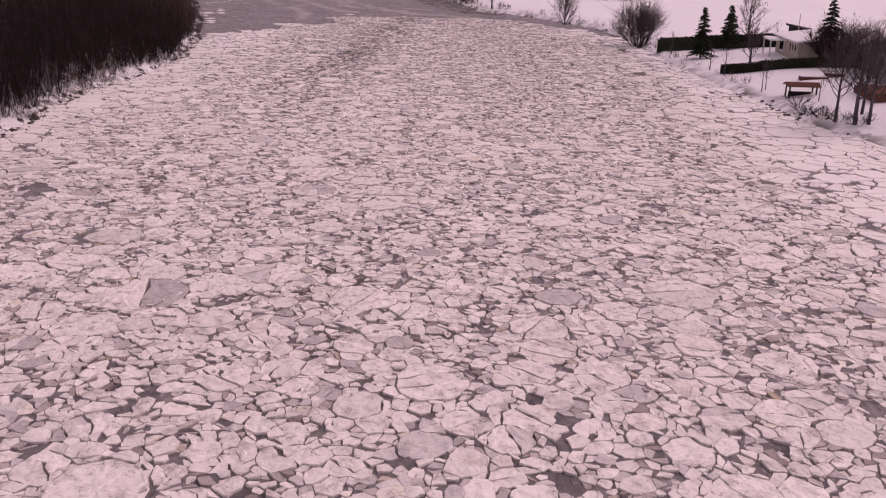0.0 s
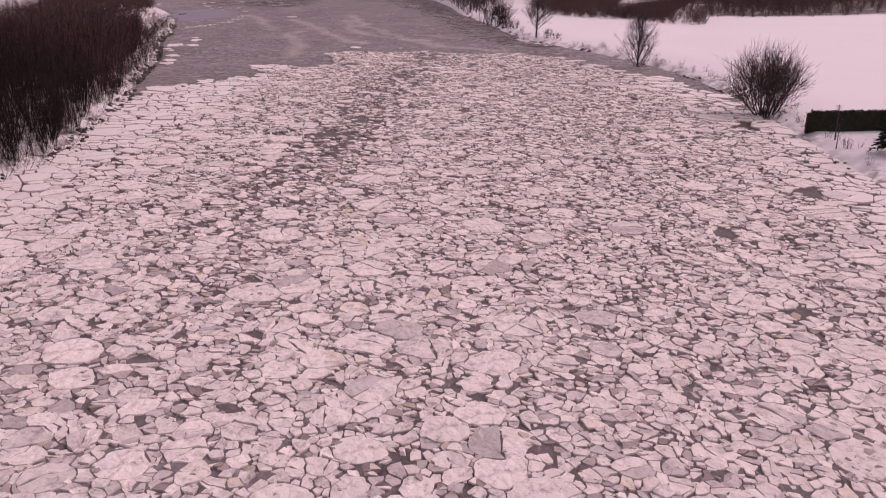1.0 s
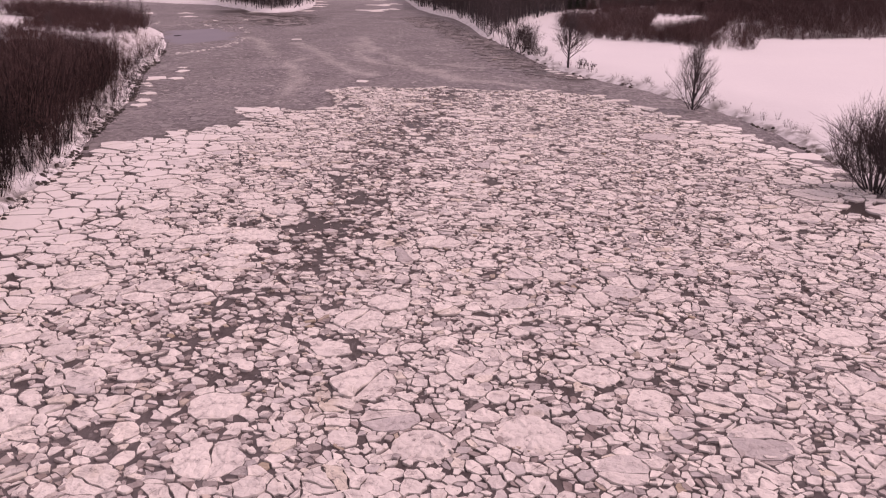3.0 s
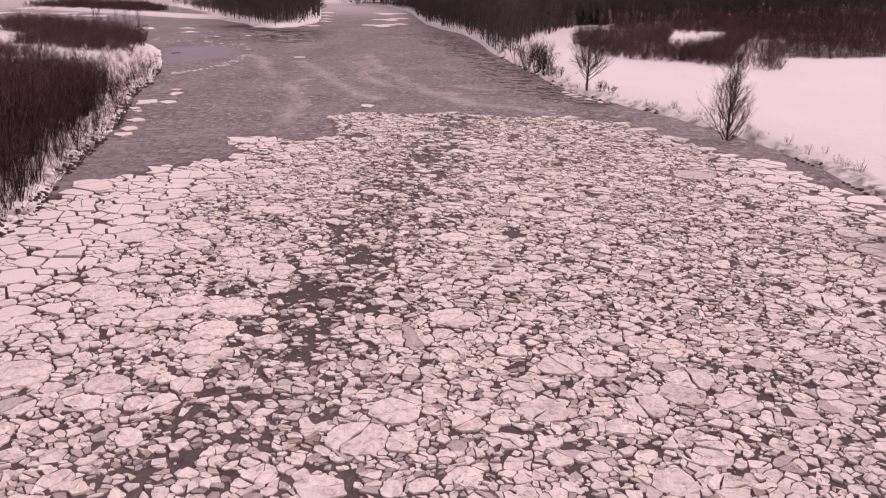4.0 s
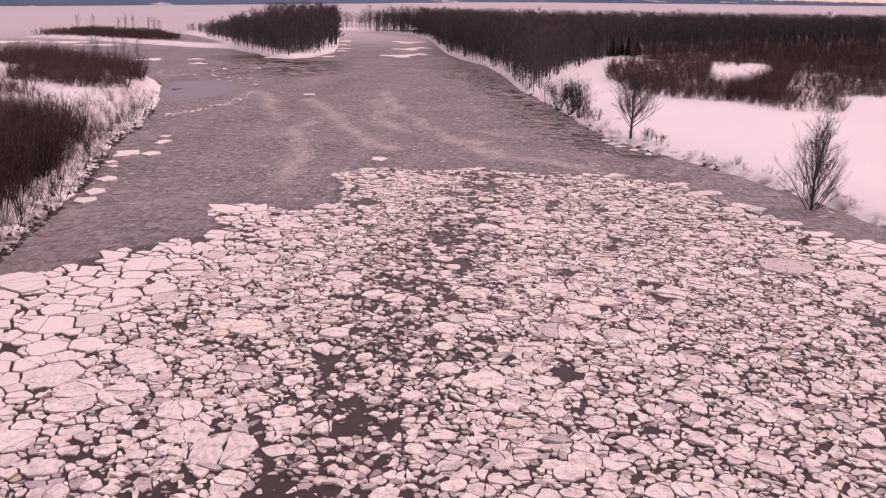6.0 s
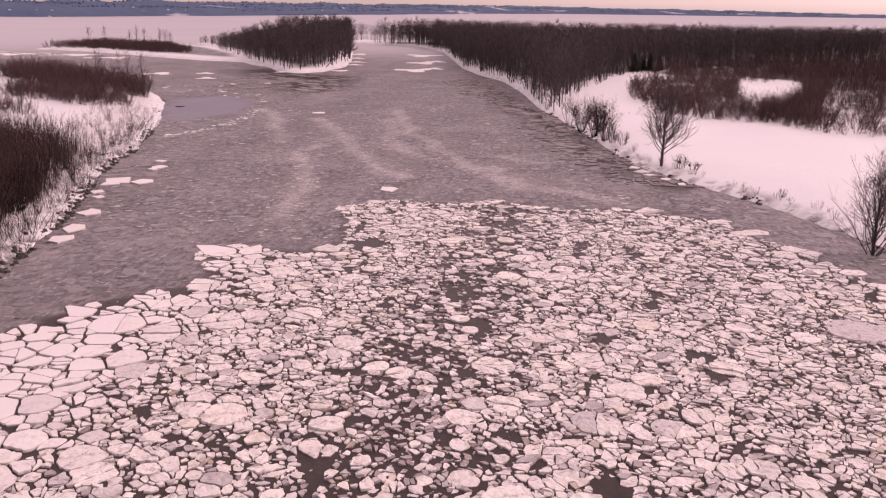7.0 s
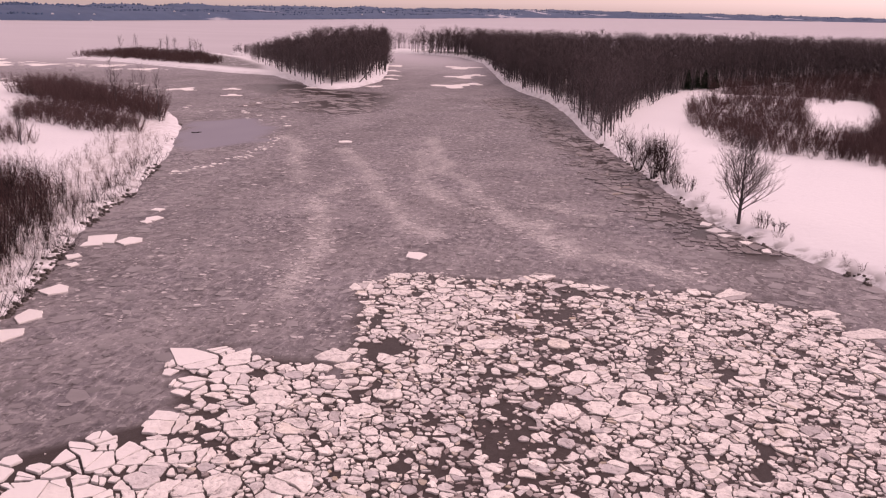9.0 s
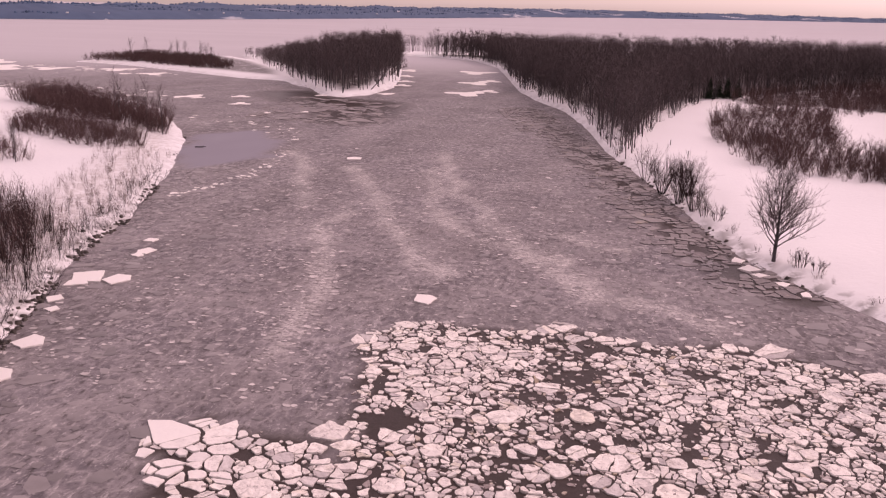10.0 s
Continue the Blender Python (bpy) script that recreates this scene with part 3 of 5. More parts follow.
def rough_outline(poly, dice, wear, jag=0.03):
    """Breaks the straight sides of a piece and blunts its corners."""
    out, n = [], len(poly)
    for i in range(n):
        (ax, ay), (bx, by) = poly[i], poly[(i + 1) % n]
        L = math.hypot(bx - ax, by - ay)
        if L < 0.04:
            continue
        (px, py), (nx, ny) = poly[i - 1], poly[(i + 2) % n]
        cut = []
        for ux, uy, vx, vy in ((bx - ax, by - ay, px - ax, py - ay), (ax - bx, ay - by, nx - bx, ny - by)):
            sharp = (ux * vx + uy * vy) / (math.hypot(ux, uy) * math.hypot(vx, vy) + 1e-9)
            cut.append(min(0.36, wear * (1 + 3.0 * max(0.0, sharp + 0.1)) * dice.uniform(0.4, 1.6) / L))
        c, e = cut[0], 1 - cut[1]
        m = 0 if L < 0.3 else min(4, int(L / 0.24))
        ks = [c] + [c + (e - c) * (i + dice.uniform(0.7, 1.3)) / (m + 1) for i in range(m)] + [e]
        for q, k in enumerate(ks):
            o = dice.gauss(0, 1.0) * (jag if 0 < q < len(ks) - 1 else 0.5 * jag) * min(1.0, 0.3 + L)
            out.append((ax + k * (bx - ax) - o * (by - ay) / L, ay + k * (by - ay) + o * (bx - ax) / L))
    return out


def warp(x, y):
    """Bends the straight cracks; both sides of a crack bend alike."""
    a, b = noise.noise_vector((x * 0.75, y * 0.75, 0.0)), noise.noise_vector((x * 2.3, y * 2.3, 7.0))
    return x + 0.22 * a.x + 0.085 * b.x, y + 0.22 * a.y + 0.085 * b.y


def in_leads(xs, ys, f=1.0):
    r = np.zeros(len(xs), bool)
    wx, wy = xs + 0.35 * wobble(xs, ys, 1.2, 2), ys + 0.35 * wobble(xs, ys, 1.3, 5)
    for a, b, q in LEADS:
        r |= (wx - a) ** 2 + ((wy - b) * 0.8) ** 2 < (f * q) ** 2
    return r


def slab(poly, z, thick, tilt, inset=0.015):
    """Vertices, faces and side values of one flat piece about its own middle."""
    n = len(poly)
    tx, ty = tilt
    r = max(0.05, sum(math.hypot(*p) for p in poly) / n)
    f = 1 - min(inset, 0.2 * r) / r
    V = [(x, y, z - thick + tx * x + ty * y) for x, y in poly] + [(x * f, y * f, z + tx * x + ty * y) for x, y in poly]
    F = [(i, (i + 1) % n, n + (i + 1) % n, n + i) for i in range(n)] + [tuple(range(n, 2 * n))]
    return V, F, [1.0] * n + [0.0] * n


def crusted(poly, x, y, z, thick, tilt, rough):
    """A floe with a heaved, snow-crusted top: rim, inner ring and a middle, each lifted by the lie of the rubble."""
    n = len(poly)
    tx, ty = tilt
    V = [(a, b, z - thick + tx * a + ty * b) for a, b in poly]
    side = [1.0] * n
    for f, up in ((0.965, 0.4), (0.6, 1.0)):
        for a, b in poly:
            a, b = a * f, b * f
            h = noise.noise(((x + a) * 2.6, (y + b) * 2.6, 3.0)) + 0.6 * noise.noise(((x + a) * 6.5, (y + b) * 6.5, 9.0))
            V.append((a, b, z + tx * a + ty * b + rough * up * h))
            side.append(0.0)
    V.append((0, 0, z + rough * noise.noise((x * 2.6, y * 2.6, 3.0))))
    side.append(0.0)
    F = []
    for k in range(2):
        F += [(k * n + i, k * n + (i + 1) % n, (k + 1) * n + (i + 1) % n, (k + 1) * n + i) for i in range(n)]
    F += [(2 * n + i, 2 * n + (i + 1) % n, 3 * n) for i in range(n)]
    return V, F, side


class Pile:
    """Collects many pieces for one mesh."""

    def __init__(self):
        self.v, self.f, self.side, self.clean = [], [], [], []

    def add(self, x, y, piece, clean=0.0):
        v, f, side = piece
        b = len(self.v)
        self.v += [(x + p, y + q, h) for p, q, h in v]
        self.f += [tuple(b + i for i in g) for g in f]
        self.side += side
        self.clean += [clean] * len(v)

    def link(self, name, mat, label, category):
        me = poly_mesh(name, self.v, self.f, mat)
        set_attribute(me, "side", self.side)
        set_attribute(me, "clean", self.clean)
        tagged(new(name, me), label, category, kind="stuff")


def build_floes():
    rng, dice = np.random.RandomState(11), random.Random(13)
    cells = [(area_of(p), x, y, p) for x, y, p in floe_cells(rng)]
    near = sorted((c[0] for c in cells if 13 < c[2] < 146), reverse=True)
    limit = near[300]
    rubble, chips = Pile(), Pile()
    for A, x, y, p in cells:
        edge, trail, fine, loose, front = ice_zone(x, y)
        small = A < 0.12
        hole = noise.noise((x * 0.55, y * 0.42, 20.0))
        if A < 0.6 and (dice.random() < 0.008 + 0.02 * loose + 0.22 * trail * loose + 0.02 * front or hole > 0.85 - 0.21 * loose - 0.13 * front - 0.32 * trail):
            continue
        clean = max(0.0, min(1.0, 1.5 * edge - 0.35 + dice.gauss(0, 0.12)))
        wear = (0.012 + 0.022 * loose) * (0.5 + min(1.0, A))
        p = p if A < 0.05 else rough_outline(p, dice, wear, (0.034 if not small else 0.015) * (1 - 0.75 * clean))
        if len(p) < 3:
            continue
        if clean < 0.6:
            p = [(a - x, b - y) for a, b in (warp(x + a, y + b) for a, b in p)]
            if small:
                x, y = x + dice.gauss(0, 0.015), y + dice.gauss(0, 0.015)
        z = dice.uniform(0.02, 0.075 + 0.03 * loose) + 0.02 * edge
        lean = (0.012 if A > 0.6 else 0.05 if not small else 0.14) * (1 - 0.8 * clean)
        tilt = (dice.gauss(0, lean), dice.gauss(0, lean))
        if small:
            # the small rubble lies deeper and wetter
            (chips if dice.random() < 0.26 + 0.5 * trail else rubble).add(x, y, slab(p, z - 0.015, z + 0.06, tilt, 0.01))
            continue
        if clean > 0.6:
            piece = slab(p, z + 0.02, z + 0.10, tilt)
        else:
            piece = crusted(p, x, y, z, z + 0.08, tilt, (0.036 if A > 0.4 else 0.03) * (1 - clean))
        if A > limit and 13 < y < 146:
            v, f, e = piece
            me = poly_mesh("ice_floe", v, f, FLOE)
            set_attribute(me, "side", e)
            set_attribute(me, "clean", [clean] * len(v))
            ob = new("ice_floe", me)
            ob.location = (x, y, 0)
            tagged(ob, "smooth white slab of river ice floating near the bank" if clean > 0.6 else "rough snow-crusted ice floe packed among broken ice", "ice floe", group="floes on the river")
        else:
            rubble.add(x, y, piece, clean)
    # brash: loose chips in what is left open
    n = 26000
    xs, ys = rng.uniform(-34, 34, n), rng.uniform(12, 147, n)
    d, wet = signed(xs, ys, ICE), in_leads(xs, ys, 0.9)
    for x, y, e, q in zip(xs.tolist(), ys.tolist(), d.tolist(), wet.tolist()):
        if e < -0.5 or (e < 2 and y > 95 and dice.random() < 0.5) or (q and dice.random() < 0.9) or (ice_zone(x, y)[0] > 0.5 and dice.random() < 0.8):
            continue
        r = min(0.22, 0.075 * math.exp(dice.gauss(0.1, 0.5)))
        m, a0 = dice.randint(4, 6), dice.uniform(0, 6.3)
        poly = [(r * dice.uniform(0.6, 1.25) * math.cos(a0 + 6.283 * i / m), r * dice.uniform(0.6, 1.25) * math.sin(a0 + 6.283 * i / m)) for i in range(m)]
        chips.add(x, y, slab(poly, dice.uniform(0.01, 0.045), 0.06, (dice.gauss(0, 0.15), dice.gauss(0, 0.15)), 0.01))
    rubble.link("broken_ice", FLOE, "field of broken snow-crusted ice of all sizes covering the river", "broken ice")
    chips.link("brash_ice", BRASH, "small wet chips of brash ice between the floes", "brash ice")


def build_thin_ice():
    """New grey ice in thin shards over the slush beyond the pack."""
    rng, dice = np.random.RandomState(21), random.Random(22)
    V, F = [], []
    n = 24000
    xs, ys = rng.uniform(-75, 18, n), rng.uniform(98, 275, n)
    crack = np.minimum(line_distance(xs, ys, CRACKED), line_distance(xs, ys, ISLAND_FOOT) - 3)
    land = np.maximum(signed(xs, ys, LEFT_LAND), signed(xs, ys, RIGHT_LAND))
    pack = signed(xs, ys, ICE)
    pool = signed(xs, ys, POOL)
    for x, y, a, b, c, o in zip(xs, ys, land, pack, crack, pool):
        if a > -0.3 or b > -0.2 or c < 1.5 or o > -1:
            continue
        bank = math.exp(-abs(a) / 9.0)
        if rng.uniform() > 0.30 + 0.6 * bank:
            continue
        r = min(0.95, 0.30 * math.exp(rng.normal(0, 0.6))) * (0.7 + 0.5 * bank)
        th, lo = rng.uniform(0, 3.14), rng.uniform(0.4, 0.95)
        m, a0 = rng.randint(4, 7), rng.uniform(0, 6.3)
        z, t = rng.uniform(0.006, 0.03), rng.normal(0, 0.006, 2)
        poly = []
        for i in range(m):
            w = a0 + 6.283 * (i + rng.uniform(-0.25, 0.25)) / m
            u, o = r * rng.uniform(0.6, 1.3) * math.cos(w), r * lo * rng.uniform(0.6, 1.3) * math.sin(w)
            px, py = u * math.cos(th) - o * math.sin(th), u * math.sin(th) + o * math.cos(th)
            poly.append((x + px, y + py, z + t[0] * px + t[1] * py))
        k = len(V)
        V += poly
        F.append(tuple(range(k, k + m)))
    tagged(new("thin_ice", poly_mesh("thin_ice", V, F, THIN)), "thin grey translucent shards of new ice on the slushy river", "thin ice", kind="stuff")
    # bright chips of slush, thickest along the drift lines
    V, F = [], []
    n = 85000
    xs, ys = rng.uniform(-80, 18, n), 130 + 150 * rng.uniform(0, 1, n) ** 1.3
    drift = np.full(n, 1e9)
    for k, line in enumerate(STREAKS):
        drift = np.minimum(drift, line_distance(xs + 0.7 * wobble(xs, ys, 6, k), ys + 1.4 * wobble(xs, ys, 7, k + 3), line))
    land = np.maximum(np.maximum(signed(xs, ys, LEFT_LAND), signed(xs, ys, RIGHT_LAND)), signed(xs, ys, ISLAND))
    share = 0.10 + 0.85 * np.exp(-(drift / 1.3) ** 2) + 0.22 * np.clip(wobble(xs, ys, 8, 2), 0, 1) * np.exp(-((xs + 26) / 22) ** 2)
    ok = (land < -0.3) & (signed(xs, ys, ICE) < -0.3) & (signed(xs, ys, POOL) < -0.5) & (rng.uniform(0, 1, n) < share) & (line_distance(xs, ys, CRACKED) > 3) & (line_distance(xs, ys, ISLAND_FOOT) > 8)
    for x, y in zip(xs[ok].tolist(), ys[ok].tolist()):
        r = min(0.32, 0.10 * math.exp(dice.gauss(0, 0.5)))
        m, a0, z = dice.randint(4, 6), dice.uniform(0, 6.3), dice.uniform(0.012, 0.04)
        k = len(V)
        V += [(x + 1.3 * r * dice.uniform(0.5, 1.2) * math.cos(a0 + 6.283 * i / m), y + r * dice.uniform(0.5, 1.2) * math.sin(a0 + 6.283 * i / m), z) for i in range(m)]
        F.append(tuple(range(k, k + m)))
    tagged(new("slush_chips", poly_mesh("slush_chips", V, F, SLUSH)), "pale chips of slush drifting in lines on the grey river", "slush", kind="stuff")
    # heaved plates of grey ice along the bank and off the island's foot
    V, F, side = [], [], []
    quads = []
    for (ax, ay), (bx, by) in zip(CRACKED[:-1], CRACKED[1:]):
        quads.append(([(ax - 6.5, ay), (ax, ay), (bx, by), (bx - 6.5, by)], 0.9, 0.09, 0.14))
        quads.append(([(ax, ay), (ax + 3.2, ay), (bx + 3.2, by), (bx, by)], 0.7, 0.13, 0.14))
    for i in range(4):
        for j in range(3):
            x0, y0 = -78 + 6.5 * i + 2 * j, 272 - 12 * j - 1.5 * i
            quads.append(([(x0, y0), (x0 + 6.5, y0), (x0 + 6.5, y0 - 12), (x0, y0 - 12)], 2.2, 0.2, 0.42 - 0.12 * j))
    for quad, mean, width, lost in quads:
        for p in fracture(quad, rng, mean, width):
            cx, cy = middle(p)
            d = float(line_distance(np.array([cx]), np.array([cy]), CRACKED)[0])
            ragged = 0.9 * max(0.0, min(1.0, (d - 1.8) / 4.0)) if cy < 235 and cx > -50 else 0.0
            if rng.uniform() < lost + ragged + 0.4 * max(0.0, float(wobble(np.array([cx]), np.array([cy]), 4, 8)[0])):
                continue
            q = [warp(*c) for c in rough_outline(p, dice, 0.08)]
            if len(q) < 3:
                continue
            z = rng.uniform(0.03, 0.10)
            v, f, e = slab([(a - cx, b - cy) for a, b in q], z, z + 0.05, rng.normal(0, 0.02, 2))
            k = len(V)
            V += [(cx + a, cy + b, h) for a, b, h in v]
            F += [tuple(k + i for i in g) for g in f]
            side += e
    me = poly_mesh("cracked_ice", V, F, CRACKICE)
    set_attribute(me, "side", side)
    tagged(new("cracked_ice", me), "cracked plates of grey ice along the bank, edges blackened as crack shadow", "cracked ice", kind="stuff")


build_floes()
build_thin_ice()


# ---- bare trees and thickets ----
class Growth:
    """Collects triangles of stems and twigs."""

    def __init__(self, seed):
        self.v, self.t, self.m, self.rng = [], [], [], np.random.RandomState(seed)

    def tube(self, p, q, r0, r1, sides, mat=0):
        p, q = np.asarray(p, float), np.asarray(q, float)
        d = q - p
        d = d / (np.linalg.norm(d) + 1e-9)
        a = np.cross(d, (0.3, 0.9, 0.2) if abs(d[2]) > 0.8 else (0, 0, 1))
        a /= np.linalg.norm(a)
        b = np.cross(d, a)
        k = len(self.v)
        for c, r in ((p, r0), (q, r1)):
            for i in range(sides):
                w = 2 * math.pi * i / sides
                self.v.append(c + r * (math.cos(w) * a + math.sin(w) * b))
        for i in range(sides):
            j = (i + 1) % sides
            self.t += [(k + i, k + j, k + sides + j), (k + i, k + sides + j, k + sides + i)]
            self.m += [mat, mat]

    def blade(self, p, q, w, mat=1):
        p, q = np.asarray(p, float), np.asarray(q, float)
        a = np.cross(q - p, self.rng.normal(size=3))
        a *= w / (np.linalg.norm(a) + 1e-9)
        k = len(self.v)
        self.v += [p - a, p + a, q]
        self.t.append((k, k + 1, k + 2))
        self.m.append(mat)

    def arrays(self):
        return np.array(self.v), np.array(self.t), np.array(self.m)


def grow_branch(g, p, d, length, r, depth, twig, sides, twigs_per):
    """A bent branch that forks; its last order is thin blades."""
    rng = g.rng
    steps = 3 if depth > 1 else 2
    pts = [np.asarray(p, float)]
    d = np.asarray(d, float)
    for s in range(steps):
        d = d + rng.normal(0, 0.13, 3) + np.array([0, 0, 0.10])
        d /= np.linalg.norm(d)
        pts.append(pts[-1] + d * length / steps)
    for s in range(steps):
        f0, f1 = 1 - 0.75 * s / steps, 1 - 0.75 * (s + 1) / steps
        if depth > 0 and r > 0.012:
            g.tube(pts[s], pts[s + 1], r * f0, r * f1, sides if depth > 1 else 3, 0 if depth > 1 else 1)
        else:
            g.blade(pts[s], pts[s + 1] + 0.2 * (pts[s + 1] - pts[s]), twig)
    if depth == 0:
        return
    for c in range(twigs_per):
        k = rng.uniform(0.25, 1.0) * steps
        s = min(steps - 1, int(k))
        q = pts[s] + (k - s) * (pts[s + 1] - pts[s])
        e = d + rng.normal(0, 0.55, 3)
        e[2] += 0.25
        e /= np.linalg.norm(e)
        grow_branch(g, q, e, length * rng.uniform(0.42, 0.7), r * 0.5, depth - 1, twig, 3, twigs_per)


def bare_tree(seed, h, trunk_r, limbs, depth, per, twig, first=0.25, spread=0.6, sides=6, lean=0.03):
    g = Growth(seed)
    rng = g.rng
    pts = [np.zeros(3)]
    n = 6
    for i in range(n):
        pts.append(pts[-1] + np.array([rng.normal(0, lean), rng.normal(0, lean), 1]) * h * 0.86 / n)
    for i in range(n):
        g.tube(pts[i], pts[i + 1], trunk_r * (1 - i / n) ** 0.8 + 0.012, trunk_r * (1 - (i + 1) / n) ** 0.8 + 0.012, sides)
    for c in range(limbs):
        k = first + (0.97 - first) * (c + rng.uniform(0, 0.8)) / limbs
        s = min(n - 1, int(k * n))
        p = pts[s] + (k * n - s) * (pts[s + 1] - pts[s])
        a = c * 2.4 + rng.uniform(-0.5, 0.5)
        up = 0.55 + 0.7 * k
        d = np.array([math.cos(a) * spread, math.sin(a) * spread, up])
        L = h * (0.46 - 0.26 * k) * rng.uniform(0.8, 1.15)
        grow_branch(g, p, d / np.linalg.norm(d), L, trunk_r * 0.42 * (1.1 - k), depth, twig, 4, per)
    return g.arrays()


def thicket(seed, h, stems, spread, per, twig, rad=0.025):
    """A clump of thin upright stems."""
    g = Growth(seed)
    rng = g.rng
    for s in range(stems):
        a = rng.uniform(0, 6.283)
        p = np.array([math.cos(a), math.sin(a), 0]) * rng.uniform(0, 0.35 * spread)
        d = np.array([math.cos(a) * 0.25 * spread, math.sin(a) * 0.25 * spread, 1.0]) + rng.normal(0, 0.08, 3)
        L = h * rng.uniform(0.6, 1.0)
        q = p + d * L * 0.5
        e = q + (d + rng.normal(0, 0.08, 3)) * L * 0.5
        g.tube(p, q, rad, rad * 0.7, 3)
        g.blade(q, e, rad * 0.8, 0)
        for c in range(per):
            k = rng.uniform(0.2, 1.0)
            b = p + (q - p) * k * 2 if k < 0.5 else q + (e - q) * (k - 0.5) * 2
            w = d * 0.6 + rng.normal(0, 0.5, 3)
            g.blade(b, b + w / np.linalg.norm(w) * L * rng.uniform(0.12, 0.34) * (1.2 - 0.5 * k), twig)
    return g.arrays()


def forest_tree(seed, h):
    """A leafless tree for the edge of a wood: trunk, ascending limbs and a haze of twigs."""
    g = Growth(seed)
    rng = g.rng
    pts = [np.zeros(3)]
    for i in range(4):
        pts.append(pts[-1] + np.array([rng.normal(0, 0.05), rng.normal(0, 0.05), 1]) * h * 0.22)
    for i in range(4):
        g.tube(pts[i], pts[i + 1], 0.11 * (1 - 0.22 * i), 0.11 * (1 - 0.22 * (i + 1)), 3)
    for c in range(17):
        low = c % 5 == 0
        k = (rng.uniform(0.1, 0.4) if low else rng.uniform(0.3, 0.98)) * 4
        s = min(3, int(k))
        p = pts[s] + (k - s) * (pts[s + 1] - pts[s])
        a = c * 2.4 + rng.uniform(-0.4, 0.4)
        w = rng.uniform(0.9, 1.8) if low else rng.uniform(0.35, 1.1)
        d = np.array([math.cos(a) * w, math.sin(a) * w, 1.0])
        L = h * (0.24 if low else 0.42 - 0.06 * k) * rng.uniform(0.75, 1.2)
        q = p + d / np.linalg.norm(d) * L
        g.blade(p, q, 0.03, 1)
        for e in range(21):
            f = rng.uniform(0.2, 1.0)
            b = p + f * (q - p)
            w = d * 0.45 + rng.normal(0, 0.55, 3)
            g.blade(b, b + w / np.linalg.norm(w) * rng.uniform(0.5, 1.4), 0.018)
    return g.arrays()


def canopy_tree(seed, h):
    """A tree deep inside a wood, of which the crown alone stands out."""
    g = Growth(seed)
    rng = g.rng
    g.tube((0, 0, 0), (0, 0, h * 0.7), 0.11, 0.05, 3)
    for c in range(95):
        u, a = rng.uniform(0.38, 1.0), rng.uniform(0, 6.283)
        r = 0.17 * h * math.sqrt(rng.uniform()) * math.sin(math.pi * min(1.0, 1.12 * (1.06 - u) + 0.08))
        b = np.array([math.cos(a) * r, math.sin(a) * r, h * u * 0.9])
        w = np.array([math.cos(a) * 0.5, math.sin(a) * 0.5, 1.0]) + rng.normal(0, 0.45, 3)
        g.blade(b, b + w / np.linalg.norm(w) * rng.uniform(0.7, 1.6), 0.036)
    return g.arrays()


def scrub_bush(seed, h):
    """A low clump of bare scrub, seen from afar."""
    g = Growth(seed)
    rng = g.rng
    for c in range(9):
        a = rng.uniform(0, 6.283)
        p = np.array([math.cos(a), math.sin(a), 0]) * rng.uniform(0, 0.5)
        d = np.array([math.cos(a) * 0.3, math.sin(a) * 0.3, 1.0]) + rng.normal(0, 0.1, 3)
        L = h * rng.uniform(0.6, 1.0)
        g.blade(p, p + d * L, 0.03, 0)
        for e in range(8):
            k = rng.uniform(0.2, 0.9)
            w = d * 0.7 + rng.normal(0, 0.5, 3)
            g.blade(p + d * L * k, p + d * L * k + w / np.linalg.norm(w) * L * rng.uniform(0.15, 0.35), 0.022)
    return g.arrays()


def many(name, kinds, places, mats, label, category):
    """One object of stuff: kinds[i] set at each (x, y, z, turn, scale, i)."""
    Vs, Ts, Ms, base = [], [], [], 0
    for x, y, z, turn, s, i in places:
        v, t, m = kinds[int(i)]
        c, q = math.cos(turn), math.sin(turn)
        Vs.append(np.stack([(v[:, 0] * c - v[:, 1] * q) * s + x, (v[:, 0] * q + v[:, 1] * c) * s + y, v[:, 2] * s + z], 1))
        Ts.append(t + base)
        Ms.append(m)
        base += len(v)
    me = fast_mesh(name, np.concatenate(Vs), np.concatenate(Ts), mats, np.concatenate(Ms))
    return tagged(new(name, me), label, category, kind="stuff")


def fill(poly, count, seed, kinds, low=0.75, high=1.15, sink=0.05, keep=None):
    rng = np.random.RandomState(seed)
    a = np.array(poly)
    out = []
    while len(out) < count:
        n = count * 3
        x, y = rng.uniform(a[:, 0].min(), a[:, 0].max(), n), rng.uniform(a[:, 1].min(), a[:, 1].max(), n)
        ok = inside(x, y, poly)
        if keep:
            ok &= rng.uniform(0, 1, n) < keep(x, y)
        x, y = x[ok], y[ok]
        z = land_height(x, y)[0]
        for i in range(len(x)):
            out.append((x[i], y[i], z[i] - sink, rng.uniform(0, 6.28), rng.uniform(low, high), rng.randint(kinds)))
    return out[:count]


def thing_tree(name, arrays, mats, at, label, turn=0.0, scale=1.0, category="tree"):
    """A tree of its own: an Empty with trunk and crown."""
    v, t, m = arrays
    top = new(name)
    z = float(land_height(np.array([at[0]]), np.array([at[1]]))[0][0]) - 0.06
    top.matrix_basis = pose(at[0], at[1], z, 0, 0, turn)
    top.scale = (scale, scale, scale)
    for k, part_name in enumerate(("trunk", "crown")):
        sel = t[m == k]
        if len(sel):
            used, inv = np.unique(sel, return_inverse=True)
            ob = new(part_name, fast_mesh(part_name, v[used], inv.reshape(-1, 3), [mats[k]]))
            ob.parent = top
    return tagged(top, label, category)


